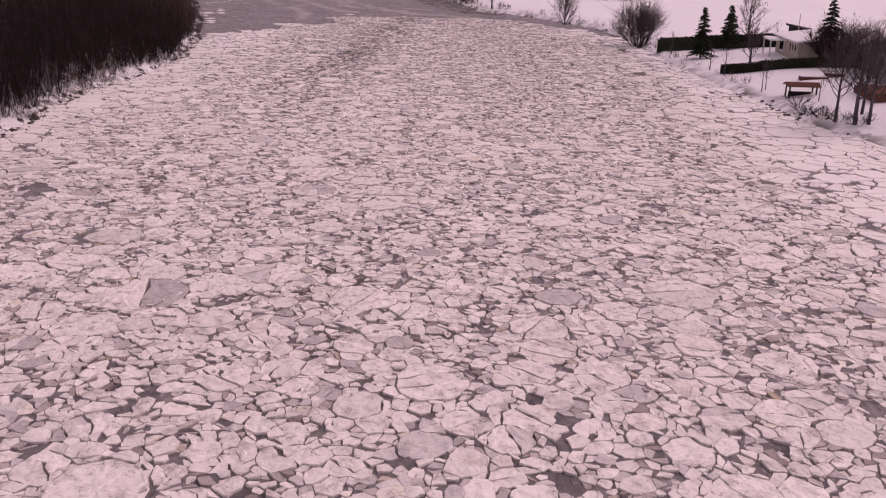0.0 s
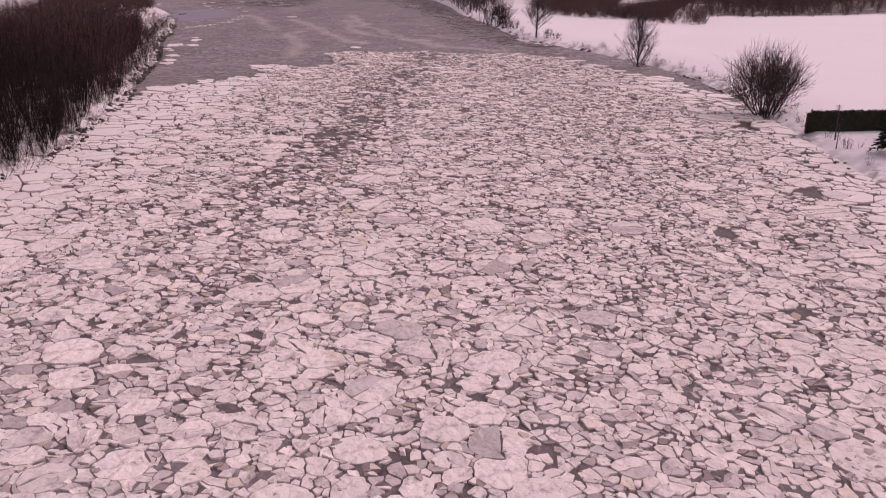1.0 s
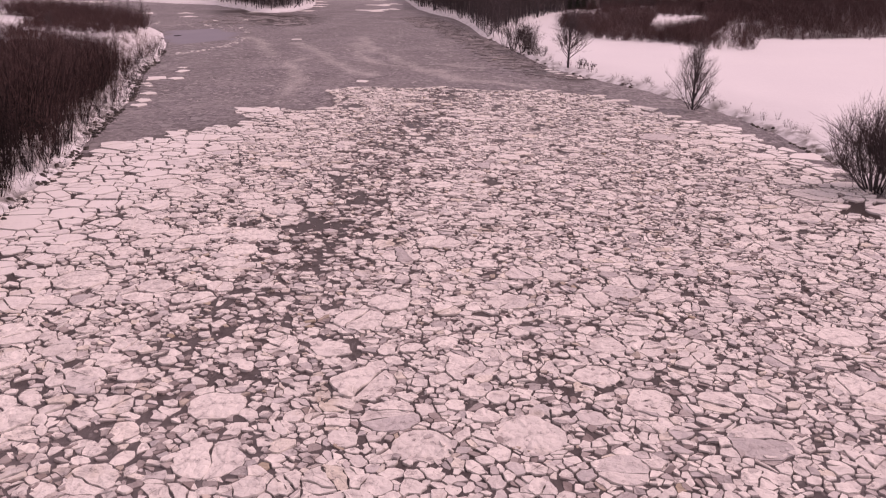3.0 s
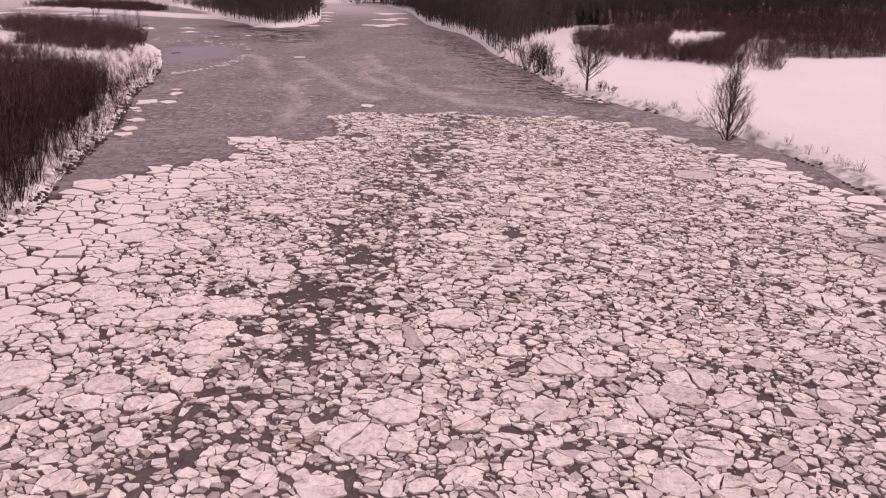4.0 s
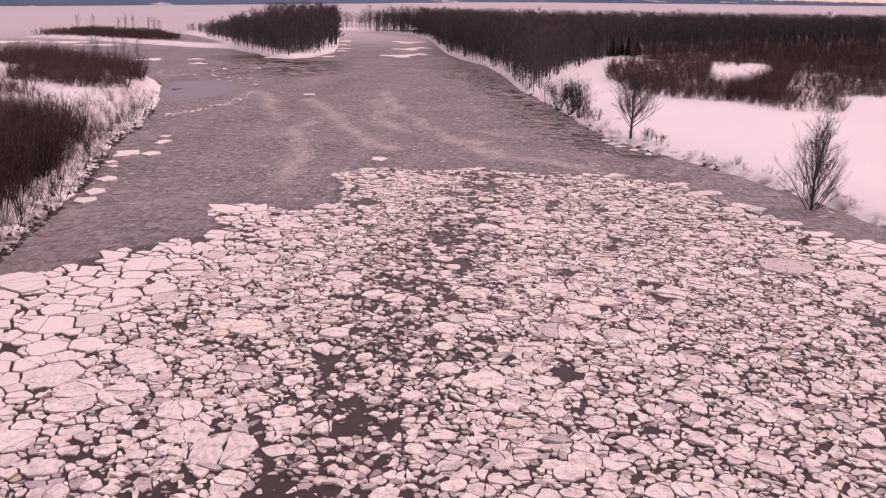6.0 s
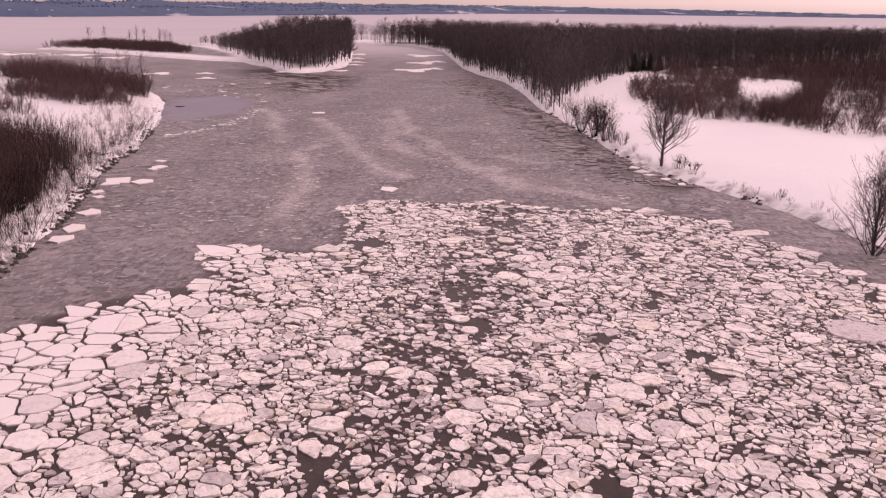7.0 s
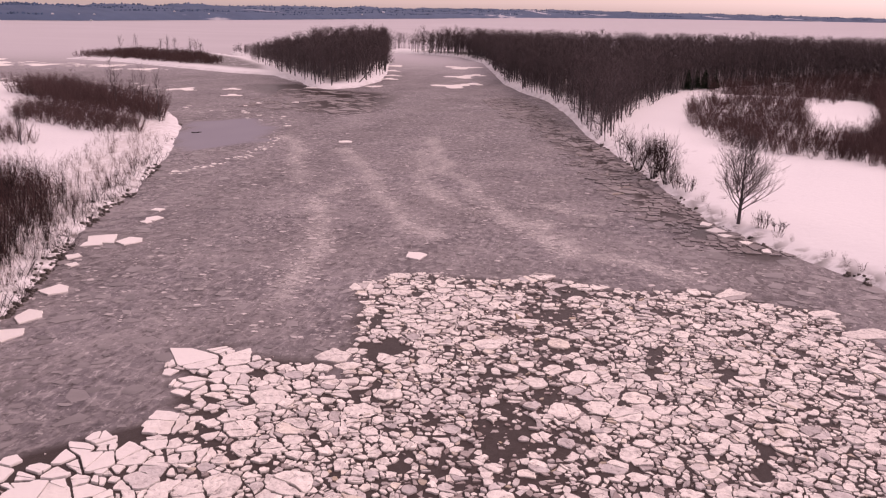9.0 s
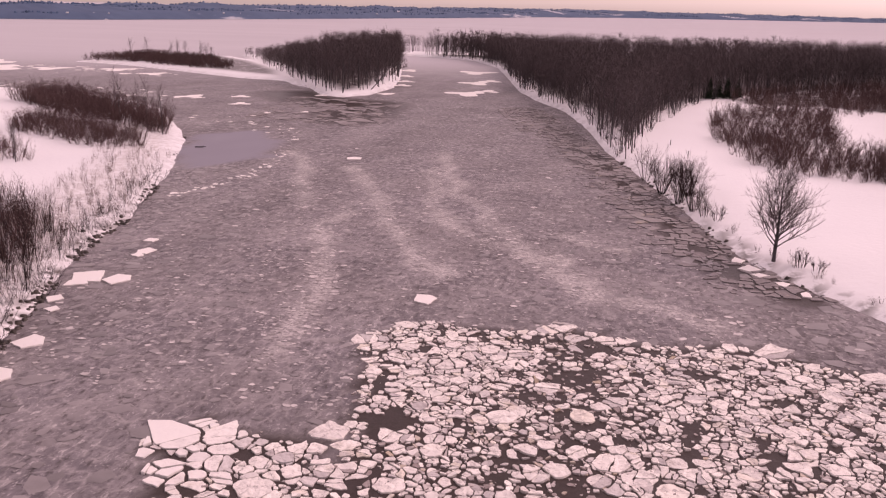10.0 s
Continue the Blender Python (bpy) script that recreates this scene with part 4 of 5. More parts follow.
def build_woods():
    forest = [forest_tree(100 + i, 9.5) for i in range(9)]
    deep = [canopy_tree(120 + i, 9.8) for i in range(9)]
    shore = [p for p in RIGHT_SHORE if p[1] > 205]
    wood = WOOD
    rim = [(x + 0.9, y) for x, y in shore][::-1] + [(-6.3, 206.3), (-3.1, 237.7), (2.4, 264.1), (9.7, 292.8), (20.4, 302.9), (38.7, 325.2), (60.4, 349.2), (113.8, 369.6), (238.1, 434.3)]
    pl = fill(wood, 1250, 5, 9, 0.72, 1.12, keep=lambda x, y: np.where(line_distance(x, y, rim) < 11, 1.0, 0.03) * np.where(x > 110, 0.5, 1.0))
    many("woodland", forest, pl, [BARK, TWIG], "leafless deciduous trees along the edge of woodland behind the snowy river bank", "woodland")
    pl = fill(wood, 3300, 24, 9, 0.78, 1.08, keep=lambda x, y: np.where(line_distance(x, y, rim) < 7, 0.1, 1.0))
    pl += fill([(-105, 450), (-92, 446), (-78, 436), (-64, 424), (-52, 392), (-20, 400), (-20, 476), (-100, 468)], 420, 22, 9, 0.6, 0.8)
    many("woodland", deep, pl, [BARK, TWIG], "dense leafless deciduous woodland with a brown haze of twigs", "woodland")
    under = [thicket(215 + i, 3.4, 7, 1.6, 9, 0.02) for i in range(4)]
    many("undergrowth", under, fill(wood, 700, 17, 4, 0.5, 1.0, keep=lambda x, y: np.where(line_distance(x, y, rim) < 9, 1.0, 0.03)), [BARK, TWIG], "tangled bare undergrowth along the edge of woodland", "undergrowth")
    isl = fill([(-150.3, 403.2), (-130.1, 371.4), (-103.9, 325.4), (-84.9, 298.4), (-74.3, 280.7), (-68.5, 276.9), (-65.2, 284.3), (-65.3, 303.7), (-69.8, 329.9), (-80.6, 373.8), (-89.3, 401.4), (-110.1, 419.4)], 740, 6, 9, 0.9, 1.28)
    isl = [(x, y, z, a, s * min(1.0, max(0.28, 1 - (max(0, -82 - x)) / 75)), i) for x, y, z, a, s, i in isl]
    many("island_woodland", forest, isl, [BARK, TWIG], "dense stand of bare trees on a small river island", "woodland")
    will = [thicket(200 + i, 6.0, 8, 1.0, 12, 0.014) for i in range(8)]
    strip = [(x - 2.9, y) for x, y in LEFT_SHORE if 5 < y < 160] + [(-56, 161), (-110, 163), (-108, -2.4)]
    pl = fill(strip, 2500, 7, 8, 0.7, 1.15, keep=lambda x, y: np.clip(1.1 - (-28 - 0.25 * np.maximum(0, y - 90) - x) / 55, 0.15, 1) * np.where(y > 100, 0.9, 1.0))
    tail = [(x - 3.0, y) for x, y in LEFT_SHORE if 98 < y < 160] + [(x - 17, y) for x, y in LEFT_SHORE[::-1] if 98 < y < 160]
    pl += fill(tail, 950, 18, 8, 0.85, 1.3, keep=lambda x, y: np.clip(0.6 + 0.7 * wobble(x, y, 6, 9), 0.05, 1))
    verge = [(x - 0.7, y) for x, y in LEFT_SHORE if 5 < y < 175] + [(x - 3.2, y) for x, y in LEFT_SHORE[::-1] if 5 < y < 175]
    pl += fill(verge, 460, 19, 8, 0.35, 0.85, keep=lambda x, y: np.where(y < 98, 1.0, 0.4))
    pl = [(x, y, z, a, k * min(1.0, max(0.5, 1 - 0.0095 * (y - 108))), i) for x, y, z, a, k, i in pl]
    # nearer twigs keep the dark willow colour, those beyond get the haze-paled one
    many("willow_thicket", will, [p for p in pl if p[1] < 98], [STEM, WILLOW], "dense dark bare willow thicket along the bank", "thicket")
    many("willow_thicket", will, [p for p in pl if p[1] >= 98], [STEM, SCRUBRED_HAZE], "reddish-brown bare willow thicket standing in snow by the bank", "thicket")
    bush = [thicket(220 + i, 4.2, 9, 1.6, 13, 0.017) for i in range(5)]
    A = [(-120, 236), (-100.4, 220.7), (-86.2, 215.1), (-72.8, 206.9), (-75.8, 215.5), (-93.9, 229), (-116.4, 244.2)]
    B = [(-96.5, 203.7), (-82.3, 195.4), (-74.7, 192.6), (-68, 194.3), (-72.8, 201.3), (-88.1, 210), (-98.5, 214.7)]
    C = [(-82.2, 179.7), (-74.6, 181.4), (-84.1, 188.8), (-91.7, 186.6)]
    many("willow_thicket", bush, fill(A, 400, 8, 5, 0.65, 1.05) + fill(B, 280, 9, 5, 0.45, 0.78) + fill(C, 70, 10, 5, 0.4, 0.7), [SCRUBRED_HAZE, SCRUBRED_HAZE], "low bare willow scrub on a snowy point", "thicket")
    low = [thicket(225 + i, 3.2, 9, 2.2, 14, 0.045, 0.04) for i in range(4)]
    many("willow_thicket", low, fill([(-178.6, 345.4), (-157.1, 342.2), (-133.5, 329.2), (-116.9, 328.4), (-144.7, 368), (-175.2, 381)], 620, 12, 4, 0.55, 0.8), [SCRUBRED_HAZE, SCRUBRED_HAZE], "low scrub on a narrow islet in the ice", "thicket")
    S1 = [(7.8, 256), (5.3, 221.3), (7.3, 211.9), (9.5, 205.7), (13.9, 203.7), (17, 200.6), (22.8, 198.7), (29.4, 189.3), (36.6, 189.5), (39.1, 209.7), (29.2, 218.9), (24, 225.1), (25.9, 244.1), (30.9, 269.7), (23.7, 271.5), (12.5, 266.7)]
    S2 = [(14.5, 273.1), (26.6, 289.6), (36.8, 299.7), (52.3, 313.4), (92.6, 311.7), (92.9, 270.7), (61.3, 234.9), (46.5, 255.6), (43.2, 281), (34, 267.8)]
    many("willow_thicket", bush, fill(S1, 900, 13, 5, 0.42, 0.8, keep=lambda x, y: np.clip(0.85 + 0.6 * wobble(x, y, 9, 3), 0.05, 1)) ,
         [SCRUBRED_HAZE, SCRUBRED_HAZE], "reddish-brown bare scrub standing in the snowfield", "thicket")
    far = [scrub_bush(250 + i, 4.0) for i in range(6)]
    many("willow_thicket", far, fill(S2, 600, 14, 6, 0.5, 0.9, keep=lambda x, y: np.clip(0.7 + 0.8 * wobble(x, y, 12, 5), 0.05, 1))
         + fill(SCRUB, 2600, 20, 6, 0.6, 1.0, keep=lambda x, y: np.where(y > 284, 1.0, np.where((y < 262) & (x < 75), 0.8, 0.3)))
         + fill(EAST, 500, 26, 6, 0.6, 1.0),
         [SCRUBRED_HAZE, SCRUBRED_HAZE], "reddish-brown bare scrub between the snowfield and the woodland", "thicket")
    reed = [thicket(240 + i, 1.2, 9, 0.8, 2, 0.007, 0.006) for i in range(5)]
    strip = [(x - 0.8, y) for x, y in LEFT_SHORE if 5 < y < 200] + [(x - 10, y) for x, y in LEFT_SHORE[::-1] if 5 < y < 200]
    many("dry_reeds", reed, fill(strip, 1400, 15, 5, 0.5, 1.5, keep=lambda x, y: np.clip(1.3 - (y - 100) / 110, 0.25, 1)), [REED, REED], "dry straw-coloured reeds and weeds poking through snow", "reeds")
    small = [thicket(260 + i, 1.5, 9, 1.2, 6, 0.010, 0.012) for i in range(4)]
    rs = [(x + 0.9, y) for x, y in RIGHT_SHORE if 60 < y < 215] + [(x + 2.2, y) for x, y in RIGHT_SHORE[::-1] if 60 < y < 215]
    many("bank_weeds", small, fill(rs, 110, 16, 4, 0.25, 0.8), [TWIG, REED], "sparse dry weeds along the snowy bank", "weeds")


def lump(rng, r, flat):
    """A small rough stone-like body: vertices and triangles."""
    v = []
    for a in range(5):
        w = 1.257 * a + rng.uniform(-0.3, 0.3)
        v.append((r * rng.uniform(0.7, 1.3) * math.cos(w), r * rng.uniform(0.6, 1.2) * math.sin(w), -0.1))
    for a in range(5):
        w = 1.257 * a + rng.uniform(-0.3, 0.3)
        v.append((0.65 * r * rng.uniform(0.6, 1.3) * math.cos(w), 0.65 * r * rng.uniform(0.6, 1.2) * math.sin(w), r * flat * rng.uniform(0.5, 1.1)))
    t = []
    for a in range(5):
        b = (a + 1) % 5
        t += [(a, b, 5 + b), (a, 5 + b, 5 + a)]
    t += [(5, 6, 7), (5, 7, 8), (5, 8, 9)]
    return np.array(v), np.array(t), np.zeros(len(t), int)


def build_banks():
    rng = np.random.RandomState(31)
    kinds = [lump(rng, 0.22, 0.7) for i in range(8)]
    pl = []
    for line, side, lo, hi, per in ((LEFT_SHORE, -1, 15, 225, 7.0), (RIGHT_SHORE, 1, 20, 215, 3.0)):
        for (ax, ay), (bx, by) in zip(line[:-1], line[1:]):
            if by < lo or ay > hi:
                continue
            for i in range(int(math.hypot(bx - ax, by - ay) * per)):
                k, o = rng.uniform(), abs(rng.normal(0, 0.5)) - 0.35
                x, y = ax + k * (bx - ax) + side * o, ay + k * (by - ay)
                if wobble(np.array([x]), np.array([y]), 5, 7)[0] < (-0.5 + max(0.0, 0.02 * (y - 140)) if side < 0 else 0.25):
                    continue
                pl.append([x, y, 0.0, rng.uniform(0, 6.28), rng.uniform(0.3, 1.3), rng.randint(8)])
    for row, z in zip(pl, land_height(np.array([p[0] for p in pl]), np.array([p[1] for p in pl]))[0]):
        row[2] = max(0.0, float(z))
    many("bank_stones", kinds, pl, [SOIL], "dark wet stones, mud and roots at the waterline", "stones")
    # brush fallen along the left bank
    g = [thicket(280 + i, 1.6, 5, 2.6, 4, 0.012, 0.016) for i in range(4)]
    strip = [(x + 0.2, y) for x, y in LEFT_SHORE if 20 < y < 185] + [(x - 2.2, y) for x, y in LEFT_SHORE[::-1] if 20 < y < 185]
    many("bank_brush", g, fill(strip, 330, 33, 4, 0.4, 1.1), [BARK, BARK], "tangled dark brush hanging over the water's edge", "brush")


SLABS = [(-44.6, 146.0, 1.2), (-42.2, 146.2, 0.9), (-44.5, 144.7, 0.8), (-45.6, 156.4, 0.6), (-44.3, 153.4, 0.75), (-44.2, 152.1, 0.55), (-40.4, 134.2, 0.8), (-43.9, 141.4, 0.6), (-42.7, 139.4, 0.5), (-39, 129.6, 0.9),
         (-38.2, 126.6, 0.8), (2.6, 164.3, 0.65), (3.2, 162.2, 0.9), (3.9, 160.5, 0.65), (5.2, 158.5, 0.5), (6.5, 156.4, 0.45), (-19.9, 148, 0.75), (-61.2, 286.6, 1.9), (-73.2, 277.2, 1.5), (-41.8, 201.1, 1.0), (-71.8, 242.5, 0.8), (-66, 246.7, 0.8)]
SHEETS = [(-44.5, 295.8, 5), (-40.6, 303.2, 3), (-47.6, 325.4, 4.5), (-44.7, 333.8, 3), (-53.7, 363.9, 6), (-63.9, 309.9, 2.5), (-65.9, 322, 2.5), (-70.9, 340, 3), (-75.8, 362.1, 4), (-184.5, 311.6, 9), (-169.5, 316.6, 5), (-202.1, 331.8, 8), (-151.6, 321.9, 5), (-135.2, 313.1, 4), (-97.8, 263.2, 3), (-88.5, 267.7, 2), (-82.7, 254.8, 2)]


def build_slabs():
    """Single slabs frozen in along the banks and snowy sheets on the thin ice."""
    rng, dice = np.random.RandomState(41), random.Random(42)
    for rows, sx, sy, high, label in ((SLABS, 1.0, 1.2, 0.10, "smooth white ice slab stranded beside the river bank"), (SHEETS, 1.1, 1.3, 0.05, "snow-covered ice sheet lying on the thin river ice")):
        for x, y, r in rows:
            m = rng.randint(4, 6) if r < 2 else 22
            a0 = rng.uniform(0, 6.28)
            poly = []
            for i in range(m):
                a = a0 + 6.283 * (i + rng.uniform(-0.2, 0.2)) / m
                f = rng.uniform(0.75, 1.4) if r < 2 else 0.75 + 0.3 * math.sin(3 * a + r) + rng.uniform(-0.12, 0.12)
                poly.append((sx * r * f * math.cos(a), sy * r * f * math.sin(a)))
            poly = rough_outline(poly, dice, 0.015, 0.02)
            v, f, e = slab(poly, high, high + 0.05, rng.normal(0, 0.008 if r < 2 else 0.0005, 2))
            me = poly_mesh("ice_slab", v, f, FLOE)
            set_attribute(me, "side", e)
            set_attribute(me, "clean", [1.0] * len(v))
            ob = new("ice_slab", me)
            ob.location = (x, y, 0)
            tagged(ob, label, "ice slab", group="slabs along the banks")
    # small floes strewn along the rim of the open pool and on the still ice behind it
    pile, dice = Pile(), random.Random(44)
    lines = [([(-52, 202), (-50.5, 194), (-50.2, 186), (-51.5, 177), (-53, 172)], 60, 0.5, 0.32), ([(-80, 236), (-72, 230), (-64, 226), (-58, 214)], 26, 3.5, 0.5), ([(-200, 322), (-165, 318), (-130, 312)], 60, 6.0, 1.0), ([(-150, 272), (-118, 266), (-96, 258)], 40, 4.0, 0.8)]
    for line, count, wide, size in lines:
        for i in range(count):
            k = dice.random() * (len(line) - 1)
            (ax, ay), (bx, by) = line[int(k)], line[int(k) + 1]
            f, r = k - int(k), size * dice.uniform(0.3, 1.2)
            a0 = dice.uniform(0, 6.28)
            ring = [(r * dice.uniform(0.6, 1.3) * math.cos(a0 + 1.257 * i), r * dice.uniform(0.6, 1.3) * math.sin(a0 + 1.257 * i)) for i in range(5)]
            pile.add(ax + f * (bx - ax) + dice.gauss(0, wide), ay + f * (by - ay) + dice.gauss(0, wide), slab(ring, dice.uniform(0.03, 0.08), 0.1, (0, 0)), 0.9)
    pile.link("drift_floes", FLOE, "small white floes strewn over still grey ice", "drift ice")
    g = Growth(43)
    g.tube((-0.7, 0, 0.05), (0.3, 0.1, 0.10), 0.09, 0.07, 6)
    g.tube((0.3, 0.1, 0.10), (0.9, 0.05, 0.20), 0.07, 0.03, 6)
    g.tube((0.1, 0.08, 0.1), (0.3, 0.5, 0.22), 0.03, 0.01, 4)
    v, t, m = g.arrays()
    log = new("driftwood_log", fast_mesh("driftwood_log", v, t, [BARK]))
    log.location = (-64.6, 202.4, 0)
    tagged(log, "dark driftwood log lying on thin grey ice", "log")


def evergreen(seed, h, w, rows=17):
    """A spruce: trunk and drooping boughs made of needle blades."""
    g = Growth(seed)
    rng = g.rng
    g.tube((0, 0, 0), (0, 0, h * 0.5), 0.12, 0.07, 6)
    g.tube((0, 0, h * 0.5), (0, 0, h * 0.97), 0.07, 0.01, 5)
    for r in range(rows):
        k = r / (rows - 1)
        z = h * (0.14 + 0.83 * k)
        R = w * (1 - k) ** 0.85 * rng.uniform(0.85, 1.1) + 0.08
        n = max(6, int(17 * (1 - 0.6 * k)))
        for i in range(n):
            a = 6.283 * i / n + rng.uniform(-0.3, 0.3) + r
            L = R * rng.uniform(0.6, 1.15)
            up = z + rng.uniform(-0.55, 0.55) * h * 0.83 / rows
            tip = np.array([math.cos(a) * L, math.sin(a) * L, up - 0.30 * L + rng.uniform(-0.05, 0.1)])
            base = np.array([0, 0, up])
            g.blade(base, tip, 0.05)
            for e in range(17):
                f = rng.uniform(0.1, 1.0)
                b = base + f * (tip - base)
                d = np.array([math.cos(a + rng.normal(0, 0.9)), math.sin(a + rng.normal(0, 0.9)), rng.uniform(-0.6, 0.15)])
                g.blade(b, b + d * rng.uniform(0.2, 0.42) * (1.1 - 0.5 * k), 0.075)
    return g.arrays()


def round_bush(seed, stems, length):
    """Many stems fanning out from one stool."""
    g = Growth(seed)
    for i in range(stems):
        a, u = i * 2.4, math.sqrt((i + 0.5) / stems)
        d = np.array([math.cos(a) * u * 0.62, math.sin(a) * u * 0.62, 1.0 - 0.3 * u])
        grow_branch(g, (0.7 * math.cos(a) * u, 0.7 * math.sin(a) * u, 0), d / np.linalg.norm(d), length * (1 - 0.22 * u), 0.05, 2, 0.012, 4, 11)
    return g.arrays()


def build_lone_trees():
    t = bare_tree(5, 7.4, 0.15, 48, 2, 8, 0.008, 0.17, 0.98, lean=0.012)
    thing_tree("tree", t, [BARK, TWIG], (5.2, 163.4), "bare spreading maple standing alone on the snowy bank")
    t = bare_tree(2, 7.2, 0.12, 38, 2, 8, 0.010, 0.05, 0.42, lean=0.012)
    thing_tree("tree", t, [BARK, TWIG], (16.6, 134), "slender bare tree with several upright stems at the bank")
    thing_tree("bush", round_bush(3, 34, 4.2), [BARK, TWIG], (23, 102.2), "large round bare bush on the snowy bank", category="bush", scale=1.0)
    for k, (x, y, h, n) in enumerate([(-1.1, 185.1, 5.0, 24), (0.1, 181.3, 3.4, 18), (-2.7, 190.2, 4.8, 22), (-0.2, 187.5, 4.6, 20), (0.9, 178.2, 2.4, 7), (2, 176.3, 1.6, 7), (7, 162.1, 1.5, 8), (8.1, 161.1, 1.2, 6), (-4.4, 197.4, 5.0, 7)]):
        g = Growth(50 + k)
        for i in range(n):
            a = i * 2.4
            d = np.array([math.cos(a) * 0.3, math.sin(a) * 0.3, 1.0])
            grow_branch(g, (0.3 * math.cos(a), 0.3 * math.sin(a), 0), d / np.linalg.norm(d), h * 0.62, 0.035, 2, 0.013, 3, 5)
        thing_tree("bush", g.arrays(), [STEM, WILLOW], (x, y), "tangled bare bush at the edge of the snowy bank", category="bush")
    for k, (x, y, h) in enumerate([(-73.3, 208, 7.4), (-77.6, 211.3, 7.8), (-80.5, 213.8, 6.6), (-87.2, 218.1, 8.2), (-85.3, 216.2, 7.2), (-76.5, 180.3, 5.0), (-77.9, 181.8, 4.2)]):
        t = bare_tree(70 + k, h, 0.07, 10, 1, 6, 0.018, 0.3, 0.35, 4)
        thing_tree("tree", t, [BARK, TWIG], (x, y), "thin bare young tree rising above willow scrub")
    for k, (x, y, h) in enumerate([(-173.4, 365.5, 6), (-164.4, 360.4, 6.5), (-151.8, 353.5, 5.5), (-144.5, 344.2, 7), (-140.9, 342.6, 7), (-135.4, 342, 6.5), (-131.7, 338.3, 6.8), (-128.9, 335.5, 6)]):
        t = bare_tree(80 + k, h, 0.08, 10, 1, 6, 0.03, 0.3, 0.35, 3)
        thing_tree("tree", t, [BARK, TWIG], (x, y), "thin bare tree on a scrubby islet")
    g = Growth(88)
    grow_branch(g, (0, 0, 0), (0.75, -0.1, 0.62), 9.0, 0.12, 2, 0.03, 4, 6)
    thing_tree("tree", g.arrays(), [BARK, TWIG], (-66.0, 290), "bare tree leaning out over the ice from an island")
    for k, (x, y) in enumerate([(10.7, 297), (12.8, 299.3), (14.8, 299.9), (17.3, 301.7), (-61, 441.1), (-57.1, 441.5)]):
        thing_tree("spruce", evergreen(90 + k, 4.6, 1.2, 15), [BARK, NEEDLE], (x, y), "small dark spruce at the edge of bare woodland")


def part(name, me, parent, label=""):
    ob = new(name, me)
    ob.parent = parent
    return tagged(ob, label)


def box(x0, y0, z0, x1, y1, z1, mat, bevel=0.0):
    bm = bmesh.new()
    bmesh.ops.create_cube(bm, size=1.0)
    for v in bm.verts:
        v.co = Vector(((x0 + x1) / 2 + v.co.x * (x1 - x0), (y0 + y1) / 2 + v.co.y * (y1 - y0), (z0 + z1) / 2 + v.co.z * (z1 - z0)))
    if bevel:
        bmesh.ops.bevel(bm, geom=bm.edges[:], offset=bevel, segments=1, affect="EDGES")
    me = bpy.data.meshes.new("box")
    bm.to_mesh(me)
    bm.free()
    me.materials.append(mat)
    return me


def gable(x0, y0, x1, y1, z, rise, over, thick, mat, across=False):
    """A pitched roof with eaves; its ridge runs along y, or along x if across."""
    if across:
        me = gable(y0, x0, y1, x1, z, rise, over, thick, mat)
        for v in me.vertices:
            v.co = Vector((v.co.y, v.co.x, v.co.z))
        me.flip_normals()
        return me
    m = (x0 + x1) / 2
    k = rise / (m - x0)
    prof = [(x0 - over, z - over * k), (m, z + rise), (x1 + over, z - over * k), (x1 + over, z - over * k + thick), (m, z + rise + thick), (x0 - over, z - over * k + thick)]
    V = [(x, y0 - over, h) for x, h in prof] + [(x, y1 + over, h) for x, h in prof]
    F = [(5, 4, 1, 0), (4, 3, 2, 1), (6, 7, 10, 11), (7, 8, 9, 10)] + [(i, (i + 1) % 6, 6 + (i + 1) % 6, 6 + i) for i in range(6)]
    return poly_mesh("roof", V, F, mat)


def window(parent, x, y, z, w, h, side):
    """A framed pane set proud of a wall; side: the wall's outward axis."""
    t = 0.05
    if side == "x-":
        f = part("window", box(x - t, y - w / 2, z, x + 0.01, y + w / 2, z + h, TRIM, 0.01), parent, "narrow window in a pale frame")
        part("pane", box(x - t - 0.012, y - w / 2 + 0.06, z + 0.06, x - t + 0.01, y + w / 2 - 0.06, z + h - 0.06, GLASS), f)
    else:
        f = part("window", box(x - w / 2, y - t, z, x + w / 2, y + 0.01, z + h, TRIM, 0.01), parent, "window in a pale frame")
        part("pane", box(x - w / 2 + 0.06, y - t - 0.012, z + 0.06, x + w / 2 - 0.06, y - t + 0.01, z + h - 0.06, GLASS), f)


